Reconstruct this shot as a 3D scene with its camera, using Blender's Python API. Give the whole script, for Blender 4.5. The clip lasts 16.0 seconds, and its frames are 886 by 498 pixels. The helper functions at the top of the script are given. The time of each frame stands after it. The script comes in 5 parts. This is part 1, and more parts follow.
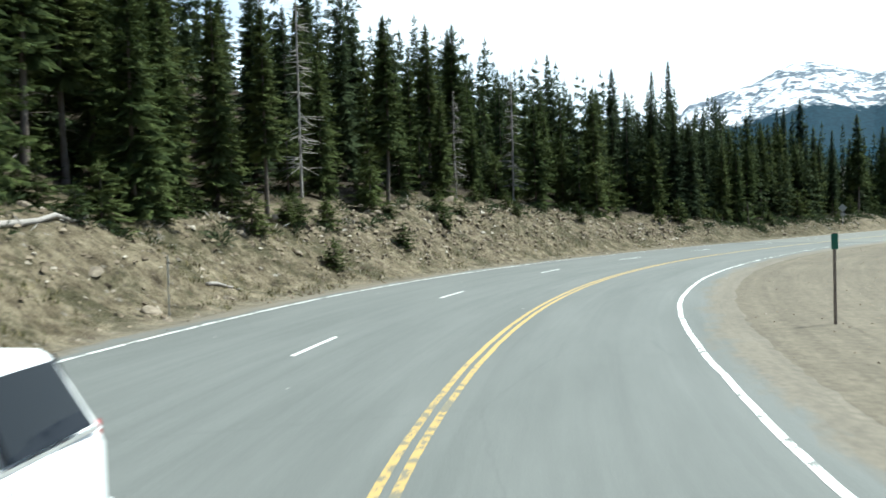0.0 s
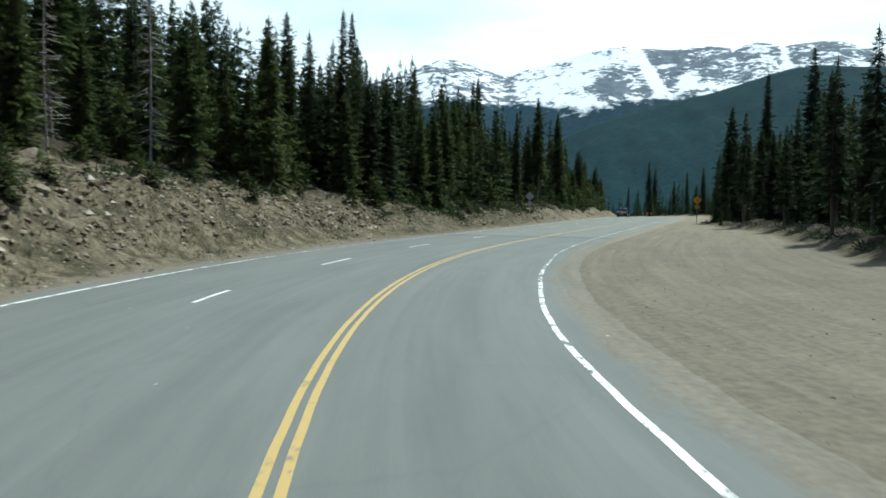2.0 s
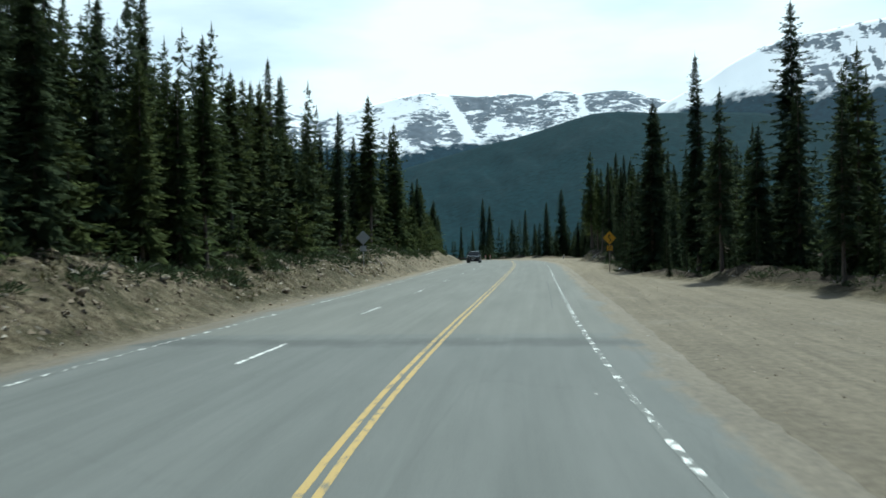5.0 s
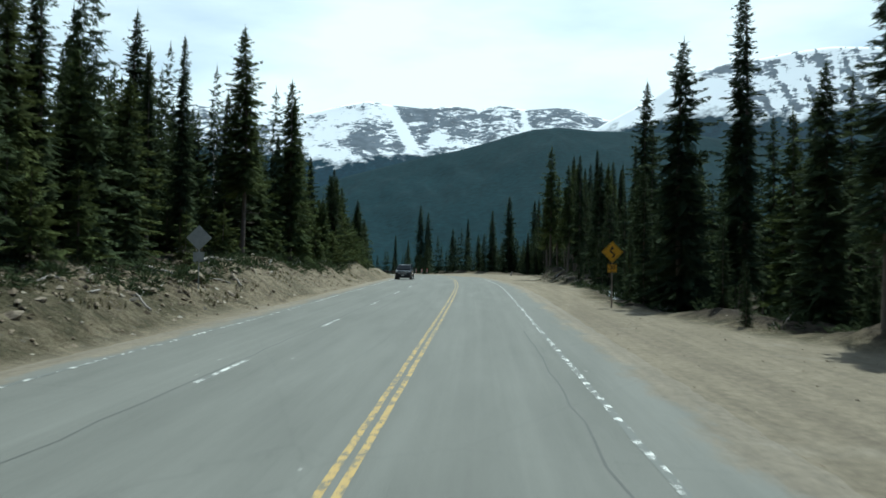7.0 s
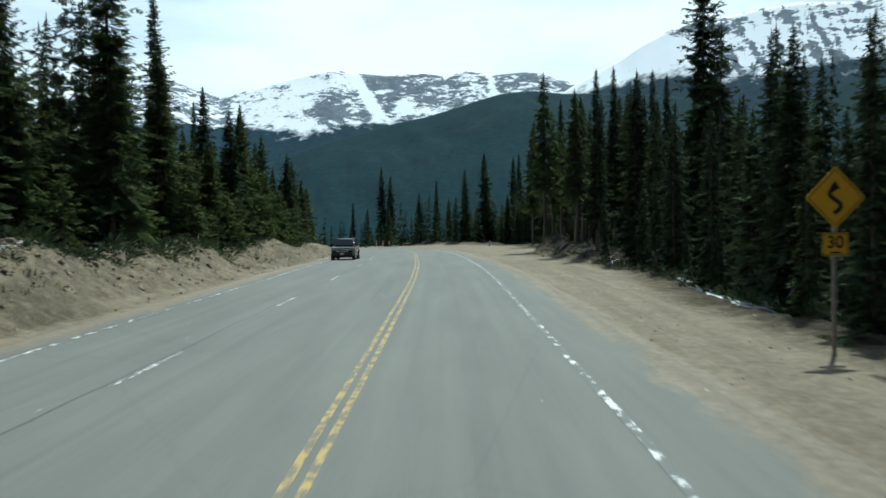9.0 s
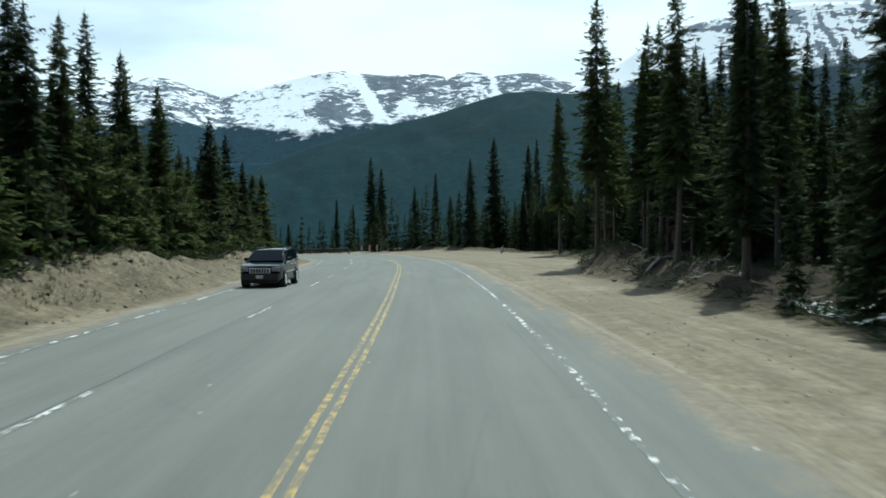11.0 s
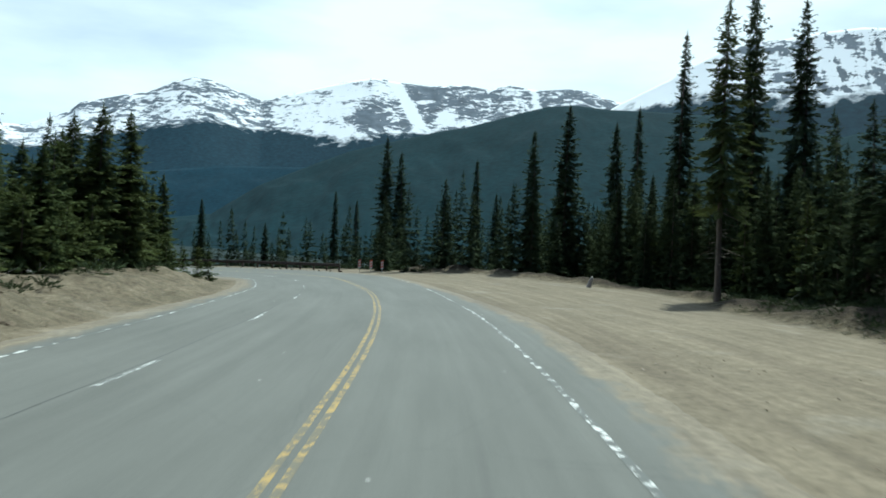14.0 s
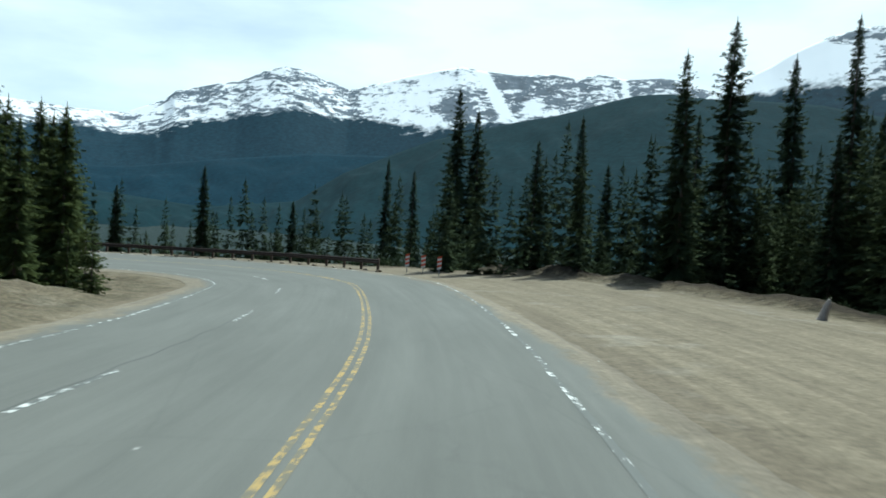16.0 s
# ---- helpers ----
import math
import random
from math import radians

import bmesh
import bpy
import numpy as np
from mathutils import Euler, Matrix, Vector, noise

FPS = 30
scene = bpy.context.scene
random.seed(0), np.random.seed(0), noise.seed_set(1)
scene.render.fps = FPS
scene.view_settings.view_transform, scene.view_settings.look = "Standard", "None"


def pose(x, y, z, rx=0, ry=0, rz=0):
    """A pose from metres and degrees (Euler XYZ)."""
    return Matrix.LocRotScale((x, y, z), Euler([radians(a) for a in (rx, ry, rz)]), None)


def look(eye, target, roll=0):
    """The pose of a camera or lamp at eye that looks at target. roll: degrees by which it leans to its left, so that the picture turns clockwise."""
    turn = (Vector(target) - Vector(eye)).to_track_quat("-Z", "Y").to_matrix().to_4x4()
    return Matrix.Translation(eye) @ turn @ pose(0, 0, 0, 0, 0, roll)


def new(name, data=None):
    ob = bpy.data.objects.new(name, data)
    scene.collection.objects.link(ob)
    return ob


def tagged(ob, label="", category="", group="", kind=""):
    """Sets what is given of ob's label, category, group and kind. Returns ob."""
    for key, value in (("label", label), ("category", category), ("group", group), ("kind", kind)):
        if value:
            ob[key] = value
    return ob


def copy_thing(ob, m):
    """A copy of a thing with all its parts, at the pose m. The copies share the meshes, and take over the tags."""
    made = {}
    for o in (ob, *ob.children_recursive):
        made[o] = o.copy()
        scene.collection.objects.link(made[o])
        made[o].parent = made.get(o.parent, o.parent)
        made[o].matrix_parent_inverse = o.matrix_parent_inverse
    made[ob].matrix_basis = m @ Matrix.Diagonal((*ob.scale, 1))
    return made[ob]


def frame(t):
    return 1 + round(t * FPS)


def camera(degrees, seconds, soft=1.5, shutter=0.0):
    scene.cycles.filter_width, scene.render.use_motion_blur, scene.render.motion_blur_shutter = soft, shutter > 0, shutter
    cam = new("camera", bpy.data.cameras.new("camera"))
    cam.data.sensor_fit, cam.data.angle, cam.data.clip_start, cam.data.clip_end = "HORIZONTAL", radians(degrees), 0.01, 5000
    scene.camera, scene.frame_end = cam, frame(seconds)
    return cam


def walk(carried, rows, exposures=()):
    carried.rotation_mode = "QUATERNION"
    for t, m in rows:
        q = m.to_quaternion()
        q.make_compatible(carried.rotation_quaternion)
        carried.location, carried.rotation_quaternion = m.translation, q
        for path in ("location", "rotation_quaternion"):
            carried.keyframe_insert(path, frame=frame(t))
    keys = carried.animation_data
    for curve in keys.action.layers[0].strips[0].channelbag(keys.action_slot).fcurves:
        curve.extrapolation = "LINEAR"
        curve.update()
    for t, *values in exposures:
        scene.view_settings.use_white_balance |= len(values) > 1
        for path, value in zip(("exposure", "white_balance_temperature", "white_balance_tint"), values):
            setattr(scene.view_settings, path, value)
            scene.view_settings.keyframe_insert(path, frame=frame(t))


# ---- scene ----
cam = camera(55.16, 16.0, soft=1.6, shutter=0.3)
PATH = [
    (0, (20.48, -77.86, 2.32), (13.946, -70.295, 2.037), -1.7),
    (0.5, (17.41, -74.42, 2.34), (11.442, -66.394, 2.177), -2.4),
    (1, (14.45, -70.69, 2.31), (9.513, -61.991, 2.17), -1.0),
    (1.5, (11.84, -66.44, 2.31), (7.884, -57.26, 2.057), -0.1),
    (2, (9.48, -61.73, 2.3), (6.44, -52.219, 1.738), 0.5),
    (2.5, (7.25, -56.61, 2.29), (4.567, -46.992, 1.772), 0.2),
    (3, (5.25, -51.17, 2.28), (2.865, -41.483, 1.635), -0.8),
    (3.5, (3.63, -45.27, 2.31), (2.17, -35.385, 1.888), 0.4),
    (4, (2.29, -39.04, 2.34), (1.181, -29.107, 2.166), 0.1),
    (4.2, (1.82, -36.53, 2.32), (0.729, -26.59, 2.261), -0.2),
    (6.3, (0.2, -9.6, 2.33), (-0.18, 0.393, 2.288), -1.4),
    (6.5, (0.14, -6.99, 2.32), (-0.028, 3.009, 2.358), -0.7),
    (7, (0.15, -0.39, 2.32), (-0.075, 9.607, 2.412), 0.9),
    (7.5, (0.27, 6.35, 2.29), (0.024, 16.345, 2.114), 2.7),
    (8, (0.32, 13.23, 2.27), (0.177, 23.227, 2.085), 1.8),
    (8.5, (0.54, 20.17, 2.28), (0.418, 30.163, 1.918), 0.5),
    (9, (0.66, 26.94, 2.3), (0.776, 36.935, 2.022), -0.8),
    (9.5, (0.76, 33.8, 2.3), (0.838, 43.798, 2.131), -0.9),
    (10, (0.92, 40.87, 2.29), (1.028, 50.864, 1.955), -0.5),
    (10.2, (0.98, 43.7, 2.31), (1.09, 53.697, 2.087), -0.5),
    (12.3, (1.2, 73.99, 2.26), (1.196, 83.984, 1.908), -1.1),
    (12.5, (1.13, 76.98, 2.22), (0.895, 86.972, 1.908), -0.9),
    (13, (1.02, 84.54, 2.12), (0.689, 94.525, 1.693), -0.5),
    (13.5, (0.92, 91.95, 2.08), (0.67, 101.937, 1.635), 0.9),
    (14, (0.72, 99.26, 1.99), (0.432, 109.255, 1.873), 2.3),
    (14.5, (0.54, 106.48, 1.9), (0.055, 116.468, 1.864), 2.5),
    (15, (0.38, 113.6, 1.81), (-0.35, 123.573, 1.71), 2.8),
    (15.5, (0.03, 120.44, 1.74), (-1.035, 130.383, 1.731), 2.9),
    (16, (-0.53, 127.17, 1.64), (-1.795, 137.086, 1.363), 3.3),
]
walk(cam, [(t, look(eye, target, roll)) for t, eye, target, roll in PATH],
     exposures=[(0, 0.95, 6050, -2), (1.5, 0.5, 5950, -4), (2.0, 0.37, 5900, -5), (3, 0.29, 5850, -6), (7, 0.14, 5820, -6), (16, 0.16, 5820, -6)])

# ---- light ----
SUN_AZ, SUN_EL = radians(28), radians(60)      # clockwise from +y, above the horizon
sun_dir = Vector((math.sin(SUN_AZ) * math.cos(SUN_EL), math.cos(SUN_AZ) * math.cos(SUN_EL), math.sin(SUN_EL)))
sun = new("sun", bpy.data.lights.new("sun", "SUN"))
sun.data.energy, sun.data.angle, sun.data.color = 4.35, radians(0.6), (1.0, 0.96, 0.9)
sun.matrix_world = look(sun_dir * 100, (0, 0, 0))
world = bpy.data.worlds.new("sky")
scene.world = world
world.use_nodes = True
wn, wl = world.node_tree.nodes, world.node_tree.links
sky = wn.new("ShaderNodeTexSky")
sky.sky_type, sky.sun_disc = "NISHITA", False
sky.sun_elevation, sky.sun_rotation = SUN_EL, SUN_AZ
sky.altitude, sky.air_density, sky.dust_density = 3000, 1.0, 2.0
geo = wn.new("ShaderNodeTexCoord")
mp = wn.new("ShaderNodeMapping")
mp.inputs["Scale"].default_value = (1.4, 1.4, 5.0)
cn = wn.new("ShaderNodeTexNoise")
cn.inputs["Scale"].default_value, cn.inputs["Detail"].default_value = 1.6, 6
cr = wn.new("ShaderNodeValToRGB")
cr.color_ramp.elements[0].position, cr.color_ramp.elements[1].position = 0.33, 0.62
cr.color_ramp.elements[0].color, cr.color_ramp.elements[1].color = (0.15, 0.15, 0.15, 1), (0.75, 0.75, 0.75, 1)
cmix = wn.new("ShaderNodeMixRGB")
cmix.inputs[2].default_value = (9.6, 10.3, 10.7, 1)
bg = wn["Background"]
bg.inputs["Strength"].default_value = 0.1
wl.new(geo.outputs["Generated"], mp.inputs[0])
wl.new(mp.outputs[0], cn.inputs["Vector"])
wl.new(cn.outputs[0], cr.inputs[0])
side = wn.new("ShaderNodeVectorMath")
side.operation = "DOT_PRODUCT"
side.inputs[1].default_value = (-0.25, 0.90, 0.36)
veil = wn.new("ShaderNodeMath")
veil.operation = "MULTIPLY_ADD"
veil.inputs[1].default_value, veil.inputs[2].default_value = 0.75, -0.42
addv = wn.new("ShaderNodeMath")
wl.new(geo.outputs["Generated"], side.inputs[0])
wl.new(side.outputs["Value"], veil.inputs[0])
wl.new(veil.outputs[0], addv.inputs[0])
wl.new(cr.outputs[0], addv.inputs[1])
addv.use_clamp = True
wl.new(addv.outputs[0], cmix.inputs[0])
wl.new(sky.outputs[0], cmix.inputs[1])
wl.new(cmix.outputs[0], bg.inputs["Color"])


# ---- materials ----
class Mat:
    """A node material with short calls for its nodes."""

    def __init__(self, name, rough=0.8, metal=0.0, spec=0.3):
        self.m = bpy.data.materials.new(name)
        self.m.use_nodes = True
        self.n, self.l = self.m.node_tree.nodes, self.m.node_tree.links
        self.b = self.n["Principled BSDF"]
        self.b.inputs["Roughness"].default_value = rough
        self.b.inputs["Metallic"].default_value = metal
        self.b.inputs["Specular IOR Level"].default_value = spec

    def put(self, socket, v):
        if isinstance(v, bpy.types.NodeSocket):
            self.l.new(v, socket)
        elif isinstance(v, tuple) and len(v) == 3 and socket.type == "RGBA":
            socket.default_value = (*v, 1)
        else:
            socket.default_value = v

    def coord(self, kind="Object", scale=(1, 1, 1)):
        c, m = self.n.new("ShaderNodeTexCoord"), self.n.new("ShaderNodeMapping")
        m.inputs["Scale"].default_value = scale
        self.l.new(c.outputs[kind], m.inputs[0])
        return m.outputs[0]

    def world(self, scale=(1, 1, 1)):
        c, m = self.n.new("ShaderNodeNewGeometry"), self.n.new("ShaderNodeMapping")
        m.inputs["Scale"].default_value = scale
        self.l.new(c.outputs["Position"], m.inputs[0])
        return m.outputs[0]

    def scaled(self, vec, scale):
        m = self.n.new("ShaderNodeMapping")
        m.inputs["Scale"].default_value = scale
        self.l.new(vec, m.inputs[0])
        return m.outputs[0]

    def noise(self, vec, scale, detail=5, rough=0.6, warp=0.0):
        t = self.n.new("ShaderNodeTexNoise")
        for key, v in (("Scale", scale), ("Detail", detail), ("Roughness", rough), ("Distortion", warp)):
            t.inputs[key].default_value = v
        self.l.new(vec, t.inputs["Vector"])
        return t.outputs[0]

    def n_color(self, vec, scale):
        t = self.n.new("ShaderNodeTexNoise")
        t.inputs["Scale"].default_value = scale
        self.l.new(vec, t.inputs["Vector"])
        return t.outputs["Color"]

    def voro(self, vec, scale, feature="F1"):
        t = self.n.new("ShaderNodeTexVoronoi")
        t.feature = feature
        t.inputs["Scale"].default_value = scale
        self.l.new(vec, t.inputs["Vector"])
        return t.outputs["Distance"]

    def ramp(self, v, *stops):
        r = self.n.new("ShaderNodeValToRGB")
        e = r.color_ramp.elements
        while len(e) < len(stops):
            e.new(0.5)
        for el, (p, c) in zip(e, stops):
            el.position = p
            el.color = (*c, 1) if isinstance(c, tuple) else (c, c, c, 1)
        self.l.new(v, r.inputs[0])
        return r.outputs[0]

    def math(self, op, a, b=0.0):
        m = self.n.new("ShaderNodeMath")
        m.operation = op
        self.put(m.inputs[0], a)
        self.put(m.inputs[1], b)
        return m.outputs[0]

    def mix(self, f, a, b, mode="MIX"):
        m = self.n.new("ShaderNodeMixRGB")
        m.blend_type = mode
        for i, v in enumerate((f, a, b)):
            self.put(m.inputs[i], v)
        return m.outputs[0]

    def split(self, vec):
        s = self.n.new("ShaderNodeSeparateXYZ")
        self.l.new(vec, s.inputs[0])
        return s.outputs

    def random(self):
        return self.n.new("ShaderNodeObjectInfo").outputs["Random"]

    def island(self):
        return self.n.new("ShaderNodeNewGeometry").outputs["Random Per Island"]

    def normal_z(self):
        return self.split(self.n.new("ShaderNodeNewGeometry").outputs["Normal"])[2]

    def bump(self, height, dist, strength=1.0):
        b = self.n.new("ShaderNodeBump")
        b.inputs["Distance"].default_value, b.inputs["Strength"].default_value = dist, strength
        self.l.new(height, b.inputs["Height"])
        self.l.new(b.outputs[0], self.b.inputs["Normal"])

    def done(self, color=None, rough=None):
        if color is not None:
            self.put(self.b.inputs["Base Color"], color)
        if rough is not None:
            self.put(self.b.inputs["Roughness"], rough)
        return self.m


def plain(name, c, rough=0.5, metal=0.0, spec=0.5, var=0.15, scale=6.0):
    m = Mat(name, rough, metal, spec)
    v = m.ramp(m.noise(m.coord(), scale, 6), (0.3, tuple(x * (1 - var) for x in c)), (0.7, tuple(min(1, x * (1 + var)) for x in c)))
    return m.done(v)


def gravel_colour(m, w, lane):
    """Trodden tan gravel with long wheel tracks, the same on the road's dusty edge and on the pull-out."""
    mid = m.noise(w, 1.7, 6, 0.65)
    c = m.ramp(mid, (0.25, (0.236, 0.199, 0.140)), (0.75, (0.352, 0.300, 0.216)))
    track = m.noise(m.scaled(lane, (1.3, 0.045, 1)), 1.6, 7, 0.68, 0.5)
    c = m.mix(0.6, c, m.ramp(track, (0.34, 0.55), (0.62, 1.0)), "MULTIPLY")
    rut = m.noise(m.scaled(lane, (0.55, 0.03, 1)), 1.0, 5, 0.6, 0.8)
    c = m.mix(m.ramp(rut, (0.52, 0.0), (0.62, 0.45)), c, (0.165, 0.135, 0.098))
    c = m.mix(m.ramp(m.noise(w, 0.3, 5, 0.6), (0.58, 0.0), (0.70, 0.5)), c, (0.40, 0.365, 0.30))
    grey = m.ramp(m.math("MULTIPLY", m.math("SUBTRACT", 65.0, m.split(w)[1]), 0.012), (0.0, 0.0), (1.0, 0.75))
    return m.mix(grey, c, m.mix(0.5, (0.172, 0.151, 0.118), m.ramp(track, (0.36, 0.6), (0.62, 1.0)), "MULTIPLY"))


def asphalt_material():
    """Old grey asphalt, fresher and darker before the seam at s = SEAM; uv is metres across and along."""
    m = Mat("asphalt", 0.85, 0, 0.35)
    uv = m.coord("UV")
    across, along, _ = m.split(uv)
    fine = m.noise(uv, 60, 4)
    blotch = m.noise(m.coord("UV", (0.5, 0.06, 1)), 1.6, 6, 0.65)
    streak = m.noise(m.coord("UV", (2.2, 0.012, 1)), 1.5, 4, 0.6)
    old = m.ramp(blotch, (0.3, (0.147, 0.151, 0.135)), (0.7, (0.195, 0.199, 0.179)))
    fresh = m.ramp(blotch, (0.3, (0.126, 0.134, 0.126)), (0.7, (0.170, 0.178, 0.168)))
    edge = m.math("ADD", along, m.math("MULTIPLY", m.noise(m.coord("UV", (1, 0, 0)), 1.2, 5), 1.5))
    older = m.ramp(m.math("MULTIPLY", m.math("SUBTRACT", edge, SEAM + 0.75), 2.0), (0.0, 0.0), (1.0, 1.0))
    c = m.mix(older, fresh, old)
    stain = m.math("SUBTRACT", 1.0, m.math("ABSOLUTE", m.math("MULTIPLY", m.math("SUBTRACT", edge, SEAM - 0.8), 0.55)))
    c = m.mix(m.ramp(m.math("MULTIPLY", stain, m.noise(m.coord("UV", (0.5, 0.8, 1)), 1.0, 5)), (0.2, 0.0), (0.45, 0.65)), c, (0.075, 0.08, 0.078))
    c = m.mix(0.34, c, m.ramp(streak, (0.3, 0.6), (0.7, 1.0)), "MULTIPLY")
    c = m.mix(0.5, c, m.ramp(fine, (0.35, 0.45), (0.65, 1.0)), "MULTIPLY")
    layer = m.n.new("ShaderNodeUVMap")
    layer.uv_map = "edge"
    ex, ey, _ = m.split(layer.outputs[0])
    near = m.math("SUBTRACT", 1.0, m.math("MINIMUM", ex, ey))
    dust = m.ramp(m.math("ADD", near, m.math("MULTIPLY", m.math("SUBTRACT", m.noise(m.coord("UV", (1, 0.35, 1)), 0.9, 8, 0.7), 0.5), 2.4)), (0.40, 0.0), (0.85, 1.0))
    w = m.world()
    sandy = m.mix(0.6, gravel_colour(m, w, uv), m.ramp(m.noise(w, 0.22, 6, 0.6), (0.3, 0.72), (0.7, 1.0)), "MULTIPLY")
    sandy = m.mix(0.75, sandy, m.ramp(m.noise(w, 6, 6, 0.7), (0.3, 0.45), (0.65, 1.0)), "MULTIPLY")
    c = m.mix(dust, c, sandy)
    speck = m.voro(m.coord("UV", (1, 0.7, 1)), 0.9)
    c = m.mix(m.ramp(speck, (0.02, 0.7), (0.035, 0.0)), c, (0.5, 0.5, 0.47))
    skid = m.noise(m.coord("UV", (1.6, 0.02, 1)), 1.0, 2, 0.5, 0.3)
    c = m.mix(m.ramp(skid, (0.66, 0.0), (0.72, 0.18)), c, (0.07, 0.072, 0.068))
    crack = m.voro(m.mix(0.06, m.coord("UV", (0.22, 0.13, 1)), m.noise(uv, 1.3, 4)), 1.0, "DISTANCE_TO_EDGE")
    c = m.mix(m.ramp(crack, (0.0, 0.14), (0.006, 0.0)), c, (0.05, 0.052, 0.05))
    m.bump(fine, 0.006, 0.6)
    return m.done(c)


def paint_material(name, colour, wear, size=8.0, start=0.0, run_from=-45.0, run_length=80.0, run_most=0.096, worn=(0.13, 0.138, 0.128)):
    """Road paint, worn through to the asphalt in flakes."""
    m = Mat(name, 0.7, 0, 0.3)
    w = m.world()
    flake = m.math("ADD", m.math("MULTIPLY", m.noise(m.world((1, 0.7, 1)), size, 5, 0.68), 0.70), m.math("ADD", m.math("MULTIPLY", m.noise(w, 1.6, 3), 0.22), m.math("MULTIPLY", m.noise(w, 0.35, 3), 0.08)))
    run = m.math("MULTIPLY", m.math("MINIMUM", m.math("MAXIMUM", m.math("SUBTRACT", m.split(w)[1], run_from), 0.0), run_length), run_most / run_length)
    flake = m.math("SUBTRACT", flake, run)
    if start:      # scuffed through where the bend begins
        flake = m.math("SUBTRACT", flake, m.math("MULTIPLY", m.math("MINIMUM", m.math("MAXIMUM", m.math("SUBTRACT", -65.5, m.split(w)[1]), 0.0), 3.0), start))
    c = m.mix(m.ramp(flake, (wear - 0.05, 1.0), (wear - 0.02, 0.0)), colour, worn)
    return m.done(m.mix(0.35, c, m.ramp(m.noise(w, 30, 3), (0.3, 0.6), (0.7, 1.0)), "MULTIPLY"))


def ground_material():
    """Tan gravel by the road, stony soil with thin grass on the banks, needle litter in the woods."""
    m = Mat("soil", 0.95, 0, 0.15)
    w = m.world()
    at = m.n.new("ShaderNodeAttribute")
    at.attribute_name = "zone"
    gravel, woods, snowy = m.split(at.outputs["Vector"])
    big, mid, fine = m.noise(w, 0.22, 6, 0.6), m.noise(w, 1.7, 6, 0.65), m.noise(w, 22, 5, 0.7)
    cell = m.n.new("ShaderNodeTexVoronoi")
    cell.inputs["Scale"].default_value = 3.2
    m.l.new(m.mix(0.12, w, m.n_color(w, 2.0)), cell.inputs["Vector"])
    small = m.voro(w, 11.0)
    bank = m.ramp(mid, (0.32, (0.064, 0.050, 0.031)), (0.46, (0.188, 0.153, 0.099)), (0.67, (0.330, 0.280, 0.190)))
    grass = m.ramp(m.noise(w, 0.4, 7, 0.78), (0.48, 0.0), (0.58, 0.8))
    bank = m.mix(grass, bank, m.ramp(fine, (0.3, (0.034, 0.036, 0.016)), (0.7, (0.092, 0.084, 0.042))))
    tone = m.ramp(m.split(cell.outputs["Color"])[0], (0.0, (0.060, 0.047, 0.034)), (0.6, (0.145, 0.118, 0.088)), (1.0, (0.36, 0.325, 0.275)))
    bank = m.mix(m.ramp(m.math("ADD", cell.outputs["Distance"], m.math("MULTIPLY", mid, 0.3)), (0.30, 0.75), (0.42, 0.0)), bank, tone)
    bank = m.mix(m.ramp(small, (0.08, 0.3), (0.22, 0.0)), bank, (0.44, 0.40, 0.345))
    y = m.split(w)[1]
    turf = m.math("MULTIPLY", m.ramp(m.math("MULTIPLY", m.math("ADD", y, 28.0), 0.03), (0.0, 0.0), (1.0, 0.62)), m.ramp(m.math("MULTIPLY", m.math("SUBTRACT", y, 22.0), 0.05), (0.0, 1.0), (1.0, 0.0)))
    bank = m.mix(m.math("MULTIPLY", turf, m.ramp(m.noise(w, 0.8, 6, 0.7), (0.36, 0.35), (0.6, 1.0))), bank, m.ramp(fine, (0.3, (0.050, 0.047, 0.024)), (0.7, (0.098, 0.088, 0.050))))
    lane = m.n.new("ShaderNodeAttribute")
    lane.attribute_name = "lane"
    grav = gravel_colour(m, w, lane.outputs["Vector"])
    litter = m.ramp(mid, (0.3, (0.032, 0.025, 0.017)), (0.7, (0.085, 0.066, 0.045)))
    c = m.mix(gravel, bank, grav)
    c = m.mix(woods, c, litter)
    c = m.mix(0.6, c, m.ramp(big, (0.3, 0.72), (0.7, 1.0)), "MULTIPLY")
    c = m.mix(0.75, c, m.ramp(m.noise(w, 6, 6, 0.7), (0.3, 0.45), (0.65, 1.0)), "MULTIPLY")
    sn = m.ramp(m.math("ADD", m.math("MULTIPLY", m.noise(w, 0.9, 6, 0.65), 0.8), m.math("MULTIPLY", snowy, 0.45)), (0.75, 0.0), (0.775, 1.0))
    c = m.mix(sn, c, (0.75, 0.79, 0.82))
    beyond = m.ramp(m.math("MULTIPLY", m.math("SUBTRACT", m.split(w)[1], 190.0), 0.06), (0.0, 0.0), (1.0, 0.9))      # wooded country across the valley; its floor blends to dark teal
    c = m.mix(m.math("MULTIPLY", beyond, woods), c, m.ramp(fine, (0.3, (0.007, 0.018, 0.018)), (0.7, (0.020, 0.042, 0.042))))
    m.bump(m.math("ADD", m.math("MULTIPLY", fine, m.math("SUBTRACT", 0.32, m.math("MULTIPLY", gravel, 0.27))), m.math("MULTIPLY", m.math("ADD", mid, m.noise(w, 5, 5, 0.65)), m.math("SUBTRACT", 1.25, m.math("MULTIPLY", gravel, 1.20)))), 0.17, 0.95)
    return m.done(c)


